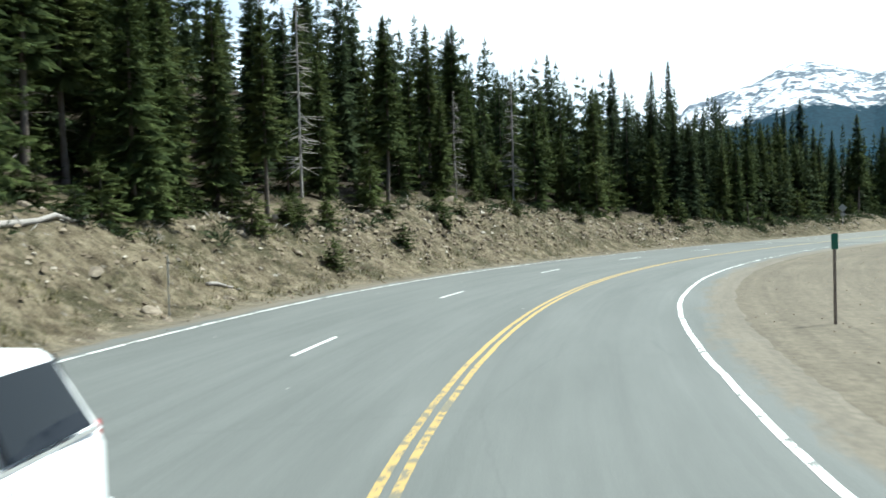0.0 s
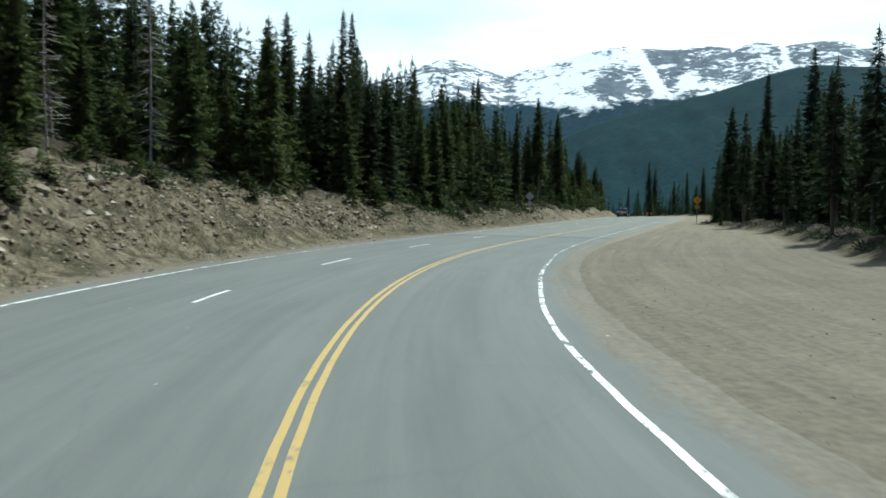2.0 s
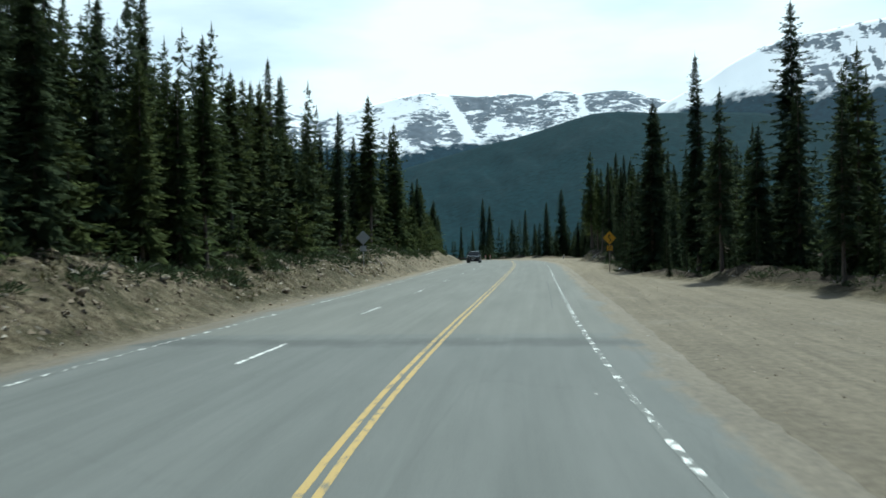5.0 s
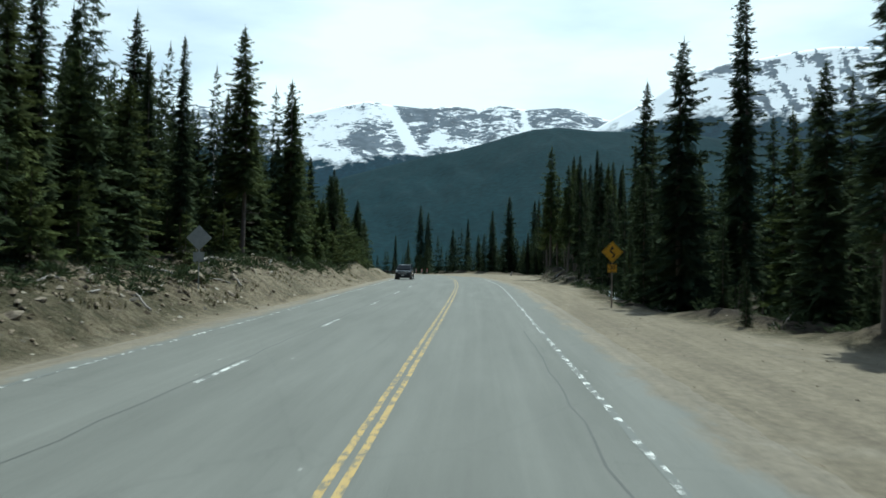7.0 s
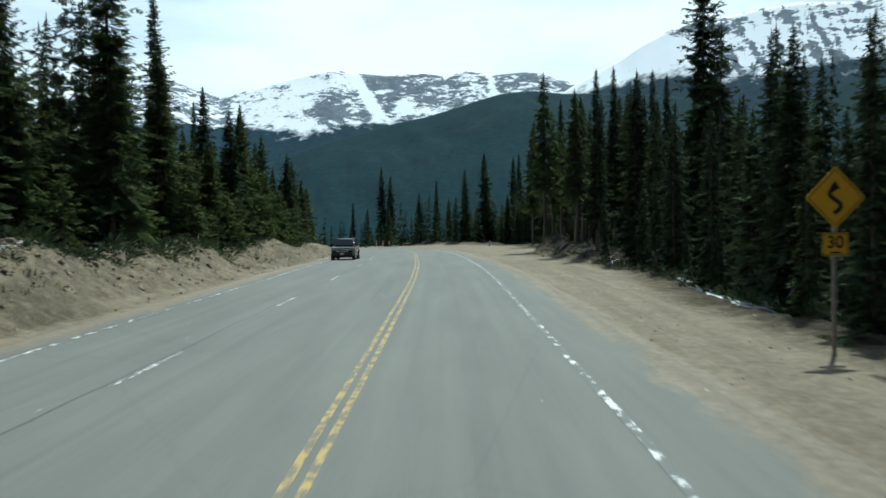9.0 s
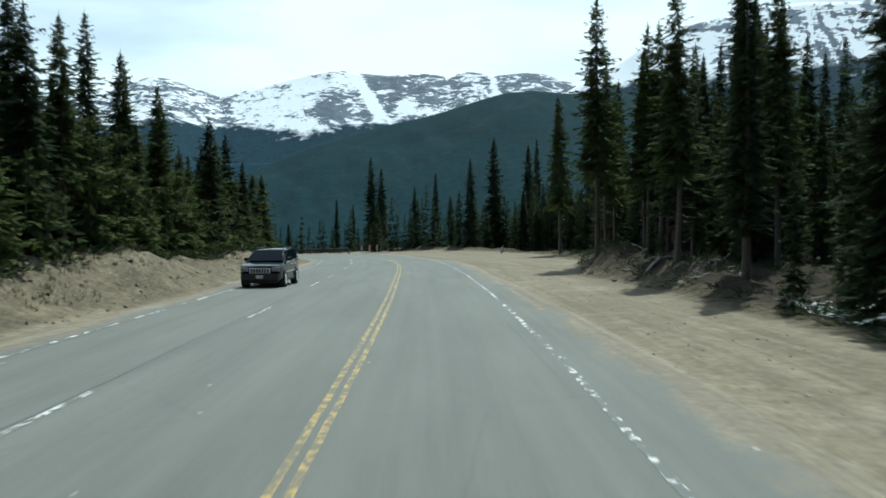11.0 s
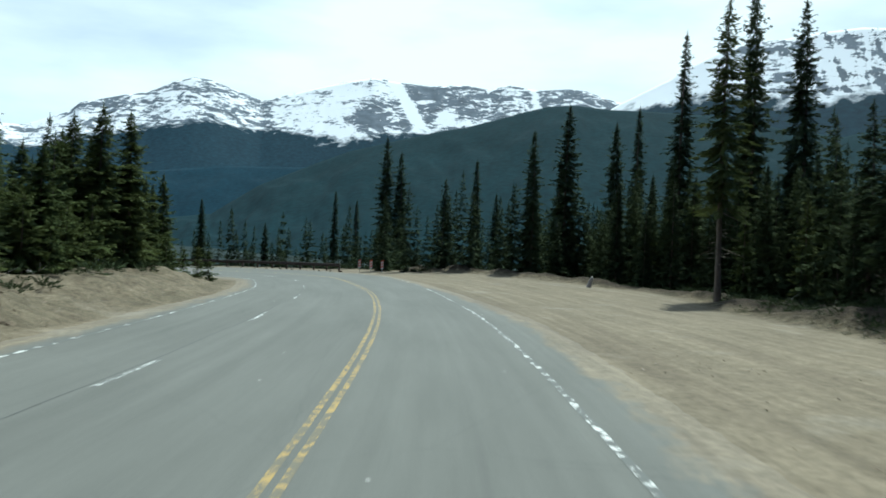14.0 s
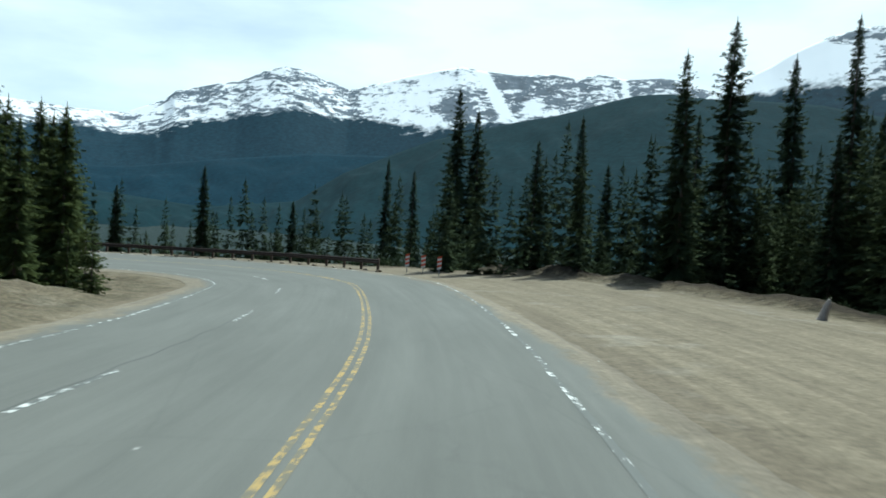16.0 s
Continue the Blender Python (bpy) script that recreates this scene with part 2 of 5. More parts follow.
def needle_material(name, dark, light, tip):
    m = Mat(name, 0.9, 0, 0.05)
    c = m.ramp(m.island(), (0.0, dark), (1.0, light))
    c = m.mix(m.ramp(m.random(), (0.2, 0.0), (1.0, 0.55)), c, tip)
    c = m.mix(0.5, c, m.ramp(m.noise(m.coord(), 1.2, 4), (0.35, 0.5), (0.65, 1.0)), "MULTIPLY")
    thin = m.n.new("ShaderNodeBsdfTranslucent")      # light that comes through the sprays
    m.put(thin.inputs["Color"], c)
    soft, cut, clear = m.n.new("ShaderNodeMixShader"), m.n.new("ShaderNodeMixShader"), m.n.new("ShaderNodeBsdfTransparent")
    soft.inputs[0].default_value = 0.2
    m.l.new(m.b.outputs[0], soft.inputs[1])
    m.l.new(thin.outputs[0], soft.inputs[2])
    m.put(cut.inputs[0], m.ramp(m.noise(m.coord(), 24.0, 2, 0.6), (0.42, 0.0), (0.46, 1.0)))      # gaps between the needles
    m.l.new(clear.outputs[0], cut.inputs[1])
    m.l.new(soft.outputs[0], cut.inputs[2])
    m.l.new(cut.outputs[0], m.n["Material Output"].inputs["Surface"])
    return m.done(c)


def bark_material(name, a, b):
    m = Mat(name, 0.9, 0, 0.2)
    n = m.noise(m.coord("Object", (5, 5, 1)), 4, 6, 0.7)
    m.bump(n, 0.02)
    return m.done(m.ramp(n, (0.3, a), (0.7, b)))


def rock_material():
    m = Mat("rock", 0.9, 0, 0.25)
    n = m.noise(m.coord(), 3.0, 7, 0.65)
    c = m.ramp(n, (0.3, (0.13, 0.105, 0.075)), (0.6, (0.25, 0.208, 0.155)), (0.8, (0.36, 0.315, 0.25)))
    c = m.mix(m.ramp(m.random(), (0.0, 0.0), (1.0, 0.4)), c, (0.34, 0.29, 0.225))
    m.bump(n, 0.05)
    return m.done(c)


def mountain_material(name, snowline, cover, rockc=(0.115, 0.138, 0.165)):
    """Bare rock with wind-blown snow, over dark forest below the treeline, its colour blued to imitate haze."""
    m = Mat(name, 0.9, 0, 0.1)
    w = m.world()
    z = m.split(w)[2]
    at = m.n.new("ShaderNodeAttribute")
    at.attribute_name = "drift"
    gully = at.outputs["Fac"]
    streak = m.noise(m.world((0.0085, 0.0085, 0.024)), 1.0, 10, 0.66, 0.9)
    grit = m.noise(m.world((0.03, 0.03, 0.05)), 1.0, 8, 0.7, 0.6)
    patch = m.noise(m.world((0.0035, 0.0035, 0.006)), 1.0, 8, 0.6, 0.9)
    s = m.math("ADD", m.math("ADD", m.math("MULTIPLY", streak, 0.8), m.math("ADD", m.math("MULTIPLY", patch, 0.5), m.math("MULTIPLY", m.math("SUBTRACT", grit, 0.5), 0.65))), gully)
    snow = m.ramp(s, (cover - 0.015, 0.0), (cover + 0.03, 1.0))
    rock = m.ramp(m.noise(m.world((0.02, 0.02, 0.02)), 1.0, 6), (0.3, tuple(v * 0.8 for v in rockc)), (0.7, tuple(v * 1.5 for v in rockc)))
    c = m.mix(snow, rock, (0.82, 0.85, 0.88))
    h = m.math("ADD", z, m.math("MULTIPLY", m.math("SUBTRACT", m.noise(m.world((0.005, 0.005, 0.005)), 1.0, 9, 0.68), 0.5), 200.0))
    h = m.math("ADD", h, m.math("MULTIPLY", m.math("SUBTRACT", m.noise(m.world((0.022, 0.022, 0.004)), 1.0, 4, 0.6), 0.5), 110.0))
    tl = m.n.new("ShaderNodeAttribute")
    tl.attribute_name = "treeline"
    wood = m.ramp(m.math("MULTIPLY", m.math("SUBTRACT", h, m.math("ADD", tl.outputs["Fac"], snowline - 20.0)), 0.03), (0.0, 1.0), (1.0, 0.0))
    # forest tone carries the haze of distance as painted blue
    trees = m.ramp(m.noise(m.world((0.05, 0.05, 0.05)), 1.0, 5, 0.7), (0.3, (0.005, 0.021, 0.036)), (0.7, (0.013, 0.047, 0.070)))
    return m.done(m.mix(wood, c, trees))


# Distant forest; the blue of the air before it is put into its colour.
def hazed_forest_material(name, dark, light):
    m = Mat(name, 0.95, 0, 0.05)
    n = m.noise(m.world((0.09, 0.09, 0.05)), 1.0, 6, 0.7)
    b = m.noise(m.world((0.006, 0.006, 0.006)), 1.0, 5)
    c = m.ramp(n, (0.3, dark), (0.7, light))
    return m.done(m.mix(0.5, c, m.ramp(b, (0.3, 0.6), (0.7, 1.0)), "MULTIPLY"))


SEAM = 0.0      # set once the centre line is laid out

# ---- the road's centre line ----
CENTRE = [(15.41, -73), (12.85, -69), (10.53, -65), (7.97, -60), (5.78, -55), (3.93, -50), (2.40, -45), (1.16, -40), (0.18, -35), (-0.54, -30), (-1.10, -24), (-1.38, -18), (-1.45, -11), (-1.28, 0), (-1.06, 10),
          (-0.85, 21), (-0.56, 36), (-0.34, 52), (-0.22, 62), (-0.25, 73), (-0.45, 86), (-0.62, 92), (-0.78, 98), (-1.00, 106), (-1.25, 113), (-1.68, 121), (-2.24, 128), (-3.1, 135.8), (-4.0, 142.5), (-4.9, 147.5),
          (-6.1, 153), (-7.8, 160.1), (-9.75, 167)]


def arc(start, heading, radius, length, step=3.0):
    """Points along a bend that goes on from start; heading in degrees clockwise from +y, radius positive to the right."""
    (x, y), out, h = start, [], radians(heading)
    for _ in range(int(length / step)):
        h += step / radius
        x, y = x + step * math.sin(h), y + step * math.cos(h)
        out.append((x, y))
    return out


def lay_out():
    back = arc(CENTRE[0], 180 - 36, -46, 45)
    ahead = arc(CENTRE[-1], -18, -36, 80)
    p = np.array(back[::-1] + CENTRE + ahead)
    for _ in range(3):      # round the corners, then even steps
        q = np.repeat(p, 2, axis=0)
        q[1:-1:2], q[2:-1:2] = 0.75 * p[:-1] + 0.25 * p[1:], 0.25 * p[:-1] + 0.75 * p[1:]
        p = q
    d = np.r_[0, np.cumsum(np.hypot(*np.diff(p, axis=0).T))]
    s = np.arange(0, d[-1], 1.0)
    return np.stack([np.interp(s, d, p[:, 0]), np.interp(s, d, p[:, 1])], 1)


LINE = lay_out()
TAN = np.gradient(LINE, axis=0)
TAN /= np.linalg.norm(TAN, axis=1)[:, None]
RIGHT = np.stack([TAN[:, 1], -TAN[:, 0]], 1)


def S_OF_Y(y):
    k = int(np.argmin(np.abs(LINE[:, 1] - y) + 0.02 * np.abs(LINE[:, 0])))
    return k + float(np.clip((y - LINE[k, 1]) / TAN[k, 1], -1, 1))


SEAM = S_OF_Y(-4.6)


def banking(s):
    """Cross slope of the road, up to its right, in the last bend."""
    return 0.045 * np.clip((np.asarray(s, float) - S_OF_Y(140)) / 30.0, 0, 1)


def profile(s):
    """Height of the centre line: level at first, falling gently towards and round the last bend."""
    return np.interp(s, [S_OF_Y(y) for y in (60, 70, 90, 110, 130, 150, 168)] + [S_OF_Y(168) + 11, S_OF_Y(168) + 30, S_OF_Y(168) + 75], [0, -0.02, -0.19, -0.45, -0.74, -1.16, -1.5, -1.78, -2.35, -3.3])


def on_road(s, o, lift=0.0):
    i = np.clip(s, 0, len(LINE) - 1.001)
    k = int(i)
    a = i - k
    c, r = LINE[k] * (1 - a) + LINE[k + 1] * a, RIGHT[k] * (1 - a) + RIGHT[k + 1] * a
    return (c[0] + r[0] * o, c[1] + r[1] * o, float(profile(s)) + float(banking(s)) * o + lift)


def road_coords(x, y):
    """Metres along and across (right positive) for arrays of places."""
    s, o = np.empty(x.shape), np.empty(x.shape)
    for i in range(0, len(x), 4000):
        dx, dy = x[i:i + 4000, None] - LINE[:, 0], y[i:i + 4000, None] - LINE[:, 1]
        k = np.argmin(dx * dx + dy * dy, axis=1)
        j = np.arange(len(k))
        along = dx[j, k] * TAN[k, 0] + dy[j, k] * TAN[k, 1]
        across = dx[j, k] * RIGHT[k, 0] + dy[j, k] * RIGHT[k, 1]
        s[i:i + 4000], o[i:i + 4000] = k + np.clip(along, -1, 1), np.where(np.abs(along) <= 1, across, np.sign(across) * np.hypot(dx[j, k], dy[j, k]))
    return s, o


# ---- ground height ----
def wave(x, y, f, seed):
    """Cheap smooth noise, about -1 to 1."""
    r = random.Random(seed)
    out = np.zeros(np.shape(x))
    for _ in range(6):
        a, k, p = r.uniform(0, 6.283), f * r.uniform(0.6, 1.6), r.uniform(0, 6.283)
        out = out + np.sin((x * math.cos(a) + y * math.sin(a)) * k + p)
    return out / 3.2


def smooth(a, b, v):
    t = np.clip((v - a) / (b - a), 0, 1)
    return t * t * (3 - 2 * t)


def table(y, *pairs):
    ys, vs = zip(*pairs)
    return np.interp(y, ys, vs)


def ground(x, y):
    """Height of the ground, and how far it is gravel, wood floor and snow."""
    x, y = np.asarray(x, float), np.asarray(y, float)
    shape = x.shape
    x, y = x.ravel(), y.ravel()
    s, o = road_coords(x, y)
    ys = np.interp(s, np.arange(len(LINE)), np.where(np.arange(len(LINE)) > S_OF_Y(170), 170 + np.arange(len(LINE)) - S_OF_Y(170), LINE[:, 1]))
    ys = np.where(s < S_OF_Y(-60), -60 - (S_OF_Y(-60) - s), ys)
    n1, n2, n3 = wave(x, y, 0.25, 1), wave(x, y, 0.9, 2), wave(x, y, 2.6, 3)
    z = profile(s) + banking(s) * np.clip(o, -10, 12) - 0.04
    # left: a bank cut into the hillside
    toe = table(ys, (-90, 8.8), (-60, 9.2), (-45, 9.2), (-20, 8.6), (30, 8.3), (70, 8.4), (105, 7.8), (130, 7.7), (150, 7.8), (165, 8.4))
    high = table(ys, (-90, 3.0), (-60, 3.2), (-30, 3.0), (-10, 2.2), (10, 1.5), (35, 1.5), (60, 1.5), (90, 1.3), (120, 1.0), (140, 0.9), (155, 0.5), (170, -0.5))
    wide = table(ys, (-90, 6.5), (-40, 5.5), (0, 3.6), (40, 3.0), (100, 3.0), (150, 4.0))
    hill = table(ys, (-100, 0.42), (-40, 0.42), (0, 0.28), (60, 0.16), (90, 0.10), (120, 0.02), (150, -0.05), (200, -0.12))
    l = -o - toe + 0.5 * n1
    left = np.where(l > 0, high * (smooth(0, 1, l / wide) * 0.75 + 0.25 * np.clip(l / wide, 0, 1)) * (1 + 0.16 * n1) + np.clip(l - wide, 0, 400) * hill, 0)
    left += np.where(l > 0, smooth(0, 2, l) * (0.20 * n2 + 0.13 * n3 + 0.06 * wave(x, y, 5.5, 4)), 0)
    # right: the gravel pull-out, its rim, and the wooded ground behind
    rim = table(ys, (-90, 17.0), (-60, 17.0), (-20, 16.5), (0, 15.4), (12, 14.5), (22, 12.4), (28, 10.0), (40, 8.3), (50, 8.3), (58, 8.7), (63, 9.1), (70, 9.4), (86, 9.7), (93, 9.8), (100, 9.5),
                (113, 12.3), (126, 15.6), (138, 16.8), (150, 18.3), (160, 17.2), (168, 15.0), (176, 11.0), (184, 8.0), (195, 6.8), (260, 6.8))
    berm = table(ys, (-90, 0.6), (0, 0.6), (22, 0.65), (34, 0.4), (44, 0.1), (78, 0.2), (88, 0.8), (112, 1.15), (122, 0.9), (135, 0.55), (158, 0.3), (164, 0.75), (174, 0.7), (184, 0.1))
    fall = table(ys, (-90, 0.0), (20, 0.0), (40, -1.6), (70, -1.4), (85, 0.2), (115, 0.4), (135, -0.4), (160, -0.8), (172, -2.0), (182, -4.0), (260, -5.0))
    r = o - rim + 0.5 * n1
    right = np.where(r > 0, berm * smooth(0, 2.2, r) * (1 - 0.55 * smooth(2.5, 7, r)) * (1 + 0.35 * n2) + fall * smooth(0.6, 6, r), 0)
    right += np.where(r > 0, smooth(0, 2, r) * (0.12 * n2 + 0.08 * n3), 0)
    z = z + np.where(o < 0, left, right)
    gl = smooth(8.0, 9.0, np.abs(o))
    z += gl * (0.02 * n2 + 0.012 * n3) - 0.035 * (1 - smooth(8.2, 9.0, -o)) * (o < 0) - 0.035 * (1 - smooth(4.2, 5.0, o)) * (o >= 0)
    # beyond the last bend the ground drops into the valley, then climbs again far off
    away = np.hypot(x, y - 60)
    past = smooth(0, 60, y - 178 + 0.25 * np.clip(x, -60, 60)) * smooth(5, 14, np.where(o > 0, o, -o))
    z -= past * (2.5 + 0.07 * np.clip(y - 190, 0, 500))
    z += smooth(250, 1100, away) * 20
    gravel = np.where(o < 0, 1 - smooth(-0.3, 0.6, l), 1 - smooth(-0.4, 0.8, r))
    gravel = np.where(o < 0, np.maximum(gravel, 0.5 * smooth(30, 55, ys)), gravel)
    woods = np.where(o < 0, smooth(wide + 0.5, wide + 3.0, l + 0.6 * n2), smooth(0.3, 1.8, r + 0.5 * n2))
    snowy = np.where(o > 0, smooth(0.9, 2.2, r) * (1 - smooth(8, 13, r)) * smooth(40, 47, ys) * (1 - smooth(78, 86, ys)), 0)
    return z.reshape(shape), np.stack([gravel, woods, snowy], 1)


def height(x, y):
    return float(ground(np.array([x]), np.array([y]))[0][0])


# ---- mesh helpers ----
def mesh_of(name, verts, faces, mat, flat=True):
    me = bpy.data.meshes.new(name)
    me.from_pydata([tuple(v) for v in verts], [], [tuple(f) for f in faces])
    me.materials.append(mat)
    if not flat:
        me.polygons.foreach_set("use_smooth", [True] * len(me.polygons))
    me.update()
    return me


def piece(name, me, parent=None, label="", m=None):
    ob = new(name, me)
    if parent is not None:
        ob.parent = parent
    if m is not None:
        ob.matrix_basis = m
    if label:
        tagged(ob, label)
    return ob


def part(name, bm, mat, parent=None, label="", smooth_faces=False, m=None):
    me = bpy.data.meshes.new(name)
    bm.to_mesh(me)
    bm.free()
    me.materials.append(mat)
    if smooth_faces:
        me.polygons.foreach_set("use_smooth", [True] * len(me.polygons))
    return piece(name, me, parent, label, m)


def box(bm, x0, x1, y0, y1, z0, z1, bevel=0.0):
    made = bmesh.ops.create_cube(bm, size=1, matrix=Matrix.LocRotScale(((x0 + x1) / 2, (y0 + y1) / 2, (z0 + z1) / 2), None, (x1 - x0, y1 - y0, z1 - z0)))
    if bevel:
        edges = list({e for v in made["verts"] for e in v.link_edges})
        bmesh.ops.bevel(bm, geom=edges, offset=bevel, segments=2, affect="EDGES", profile=0.5)
    return bm


def tube(bm, a, b, r0, r1, sides=8):
    a, b = Vector(a), Vector(b)
    m = Matrix.Translation((a + b) / 2) @ (b - a).to_track_quat("Z", "Y").to_matrix().to_4x4()
    bmesh.ops.create_cone(bm, cap_ends=True, segments=sides, radius1=r0, radius2=r1, depth=(b - a).length, matrix=m)
    return bm


def thing(name, m, label, category, group="", kind=""):
    ob = new(name)
    ob.matrix_basis = m
    ob.empty_display_size = 0.2
    return tagged(ob, label, category, group, kind)


asphalt = asphalt_material()
white_paint = paint_material("white_paint", (0.72, 0.73, 0.70), 0.47)
edge_paint = paint_material("worn_white_paint", (0.70, 0.71, 0.68), 0.482, 4.0, 0.0, -46.0, 18.0, 0.098)
yellow_paint = paint_material("yellow_paint", (0.44, 0.31, 0.11), 0.455, 7.0, 0.024, -45.0, 80.0, 0.098, (0.175, 0.160, 0.115))
soil = ground_material()
tar = plain("tar", (0.085, 0.088, 0.083), 0.75, 0, 0.3)
bark = bark_material("bark", (0.075, 0.06, 0.048), (0.19, 0.16, 0.135))
grey_wood = bark_material("grey_wood", (0.22, 0.20, 0.18), (0.42, 0.39, 0.36))
spruce = needle_material("spruce_needles", (0.028, 0.043, 0.023), (0.064, 0.088, 0.042), (0.078, 0.102, 0.045))
pine = needle_material("pine_needles", (0.038, 0.056, 0.022), (0.098, 0.128, 0.044), (0.118, 0.138, 0.046))
rock_mat = rock_material()
# distance haze painted in: both woods bluish, the farther one more so
hazed_ridge_wood = hazed_forest_material("hazed_ridge_forest", (0.0035, 0.016, 0.021), (0.011, 0.040, 0.050))
hazed_far_wood = hazed_forest_material("hazed_far_forest", (0.0048, 0.020, 0.034), (0.012, 0.046, 0.069))


# ---- ground, one sheet to the horizon ----
def spread(inner, step, outer, growth):
    a, b = inner
    mid = list(np.arange(a, b + step / 2, step))
    d, right_side, left_side = step, [], []
    p, q = mid[-1], mid[0]
    while p < outer or q > -outer:
        d *= growth
        p, q = p + d, q - d
        right_side.append(p)
        left_side.append(q)
    return np.array(left_side[::-1] + mid + right_side)


def build_ground():
    xs, ys = spread((-36, 28), 0.62, 2600, 1.16), spread((-92, 186), 0.75, 2600, 1.16)
    gx, gy = np.meshgrid(xs, ys)
    z, zone = ground(gx, gy)
    verts = np.stack([gx.ravel(), gy.ravel(), z.ravel()], 1)
    nx, ny = len(xs), len(ys)
    i = (np.arange(ny - 1)[:, None] * nx + np.arange(nx - 1)).ravel()
    me = mesh_of("ground", verts.tolist(), np.stack([i, i + 1, i + nx + 1, i + nx], 1).tolist(), soil, False)
    at = me.attributes.new("zone", "FLOAT_VECTOR", "POINT")
    at.data.foreach_set("vector", zone.astype(np.float32).ravel())
    s, o = road_coords(gx.ravel(), gy.ravel())
    at = me.attributes.new("lane", "FLOAT_VECTOR", "POINT")
    at.data.foreach_set("vector", np.stack([o, s, 0 * s], 1).astype(np.float32).ravel())
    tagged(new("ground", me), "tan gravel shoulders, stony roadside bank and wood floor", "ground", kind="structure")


build_ground()


# ---- road ----
def strip(name, s0, s1, o0, o1, mat, lift, step=1.0, thick=0.0, parent=None, wobble=0.0, seed=0, edge=False):
    """A ribbon along the road between two offsets, with uv in metres."""
    r = random.Random(seed)
    ss = list(np.arange(s0, s1, step)) + [s1]
    f0 = o0 if callable(o0) else (lambda s: o0)
    f1 = o1 if callable(o1) else (lambda s: o1)
    wob = [r.uniform(-wobble, wobble) for _ in ss]
    cols = 2 if abs(f1(s0) - f0(s0)) < 1 else 7
    verts, uvs, faces = [], [], []
    for s, w in zip(ss, wob):
        for c in range(cols):
            o = f0(s) + (f1(s) - f0(s)) * c / (cols - 1) + w
            verts.append(on_road(s, o, lift))
            uvs.append((o, s))
    for i in range(len(ss) - 1):
        for c in range(cols - 1):
            k = i * cols + c
            faces.append((k, k + 1, k + cols + 1, k + cols))
    if thick:
        n = len(verts)
        for i in range(len(ss)):
            for c, side in ((0, -0.55), (cols - 1, 0.55)):
                o = uvs[i * cols + c][0]
                verts.append(on_road(ss[i], o + side, lift - thick))
                uvs.append((o + side, ss[i]))
        for i in range(len(ss) - 1):
            a, b = i * cols, (i + 1) * cols
            faces.append((n + 2 * i, a, b, n + 2 * i + 2))
            faces.append((a + cols - 1, n + 2 * i + 1, n + 2 * i + 3, b + cols - 1))
    me = mesh_of(name, verts, faces, mat, False)
    layer = me.uv_layers.new(name="uv")
    for loop in me.loops:
        layer.data[loop.index].uv = uvs[loop.vertex_index]
    if edge:      # metres to the ragged edges on either side
        near = me.uv_layers.new(name="edge")
        for loop in me.loops:
            o, s = uvs[loop.vertex_index]
            near.data[loop.index].uv = (o - f0(s), f1(s) - o)
    return piece(name, me, parent)


END = len(LINE) - 2.0
ragged = random.Random(5)
rag = [ragged.uniform(-0.06, 0.06) for _ in range(900)]


def by_y(*pairs):
    """An offset that changes along the road, told at places along y."""
    ss, vs = [S_OF_Y(y) for y, _ in pairs], [v for _, v in pairs]
    return lambda s: float(np.interp(s, ss, vs))


left_edge = by_y((-71, -7.75), (-56, -7.95), (-45, -7.7), (-30, -7.12), (-16, -6.86), (5, -6.7), (30, -6.5), (50, -6.6), (100, -6.6), (127, -6.45), (150, -6.35), (165, -6.5))
right_edge = by_y((-68, 3.85), (-58, 3.6), (-47, 3.75), (-40, 3.95), (-30, 4.02), (-22, 3.85), (0, 3.55), (10, 3.48), (30, 3.42), (60, 3.5), (85, 3.65), (100, 3.75), (125, 3.65), (142, 3.65), (150, 3.9), (160, 4.3), (170, 4.5))
lane_seam = by_y((-66, -3.5), (-55, -3.8), (-43, -3.98), (-31, -3.83), (-10, -3.65), (6, -3.6), (54, -3.6), (80, -3.53), (97, -3.66), (128, -3.7), (140, -3.57), (152, -3.44))
outer_right = by_y((-60, 4.45), (-30, 4.6), (0, 4.8), (30, 4.7), (50, 4.85), (100, 4.65), (128, 5.0), (140, 4.6), (160, 4.4))
road = strip("road", 0, END, lambda s: left_edge(s) - 0.75 + rag[int(2 * s)], lambda s: outer_right(s) + 0.2 + rag[int(2 * s) + 5], asphalt, 0.0, 0.5, 0.055, edge=True)
tagged(road, "two-tone grey asphalt mountain road, patched and dusty at its edges", "road", kind="structure")


def marking(name, label, *a, **k):
    return tagged(strip(name, *a, **k), label, "road marking", kind="structure")


for off in (-0.095, 0.095):
    marking("yellow_line", "worn yellow centre line of a double pair on asphalt", 0, END, off - 0.05, off + 0.05, yellow_paint, 0.004, 0.8, wobble=0.006, seed=3)
def beside(f, d):
    return lambda s: f(s) + d


marking("edge_line", "flaking white edge line along the gravel shoulder", 0, END, beside(right_edge, -0.06), beside(right_edge, 0.06), edge_paint, 0.004, 0.8, wobble=0.012, seed=4)
marking("edge_line", "flaking white edge line below the roadside bank", 0, END, beside(left_edge, -0.06), beside(left_edge, 0.06), edge_paint, 0.004, 0.8, wobble=0.012, seed=6)
DASH_ENDS = [43.7, 55.4, 66.7, 79.0, 91.0, 102.8, 114.9, 127.0] + [S_OF_Y(y) for y in (18.0, 30.36, 42.82, 55.14, 67.27, 81.07, 95.44, 103.5, 115.6, 127.85, 140.3, 152.7)]
DASH_ENDS += [DASH_ENDS[-1] + 12.2 * k for k in range(1, 5)]
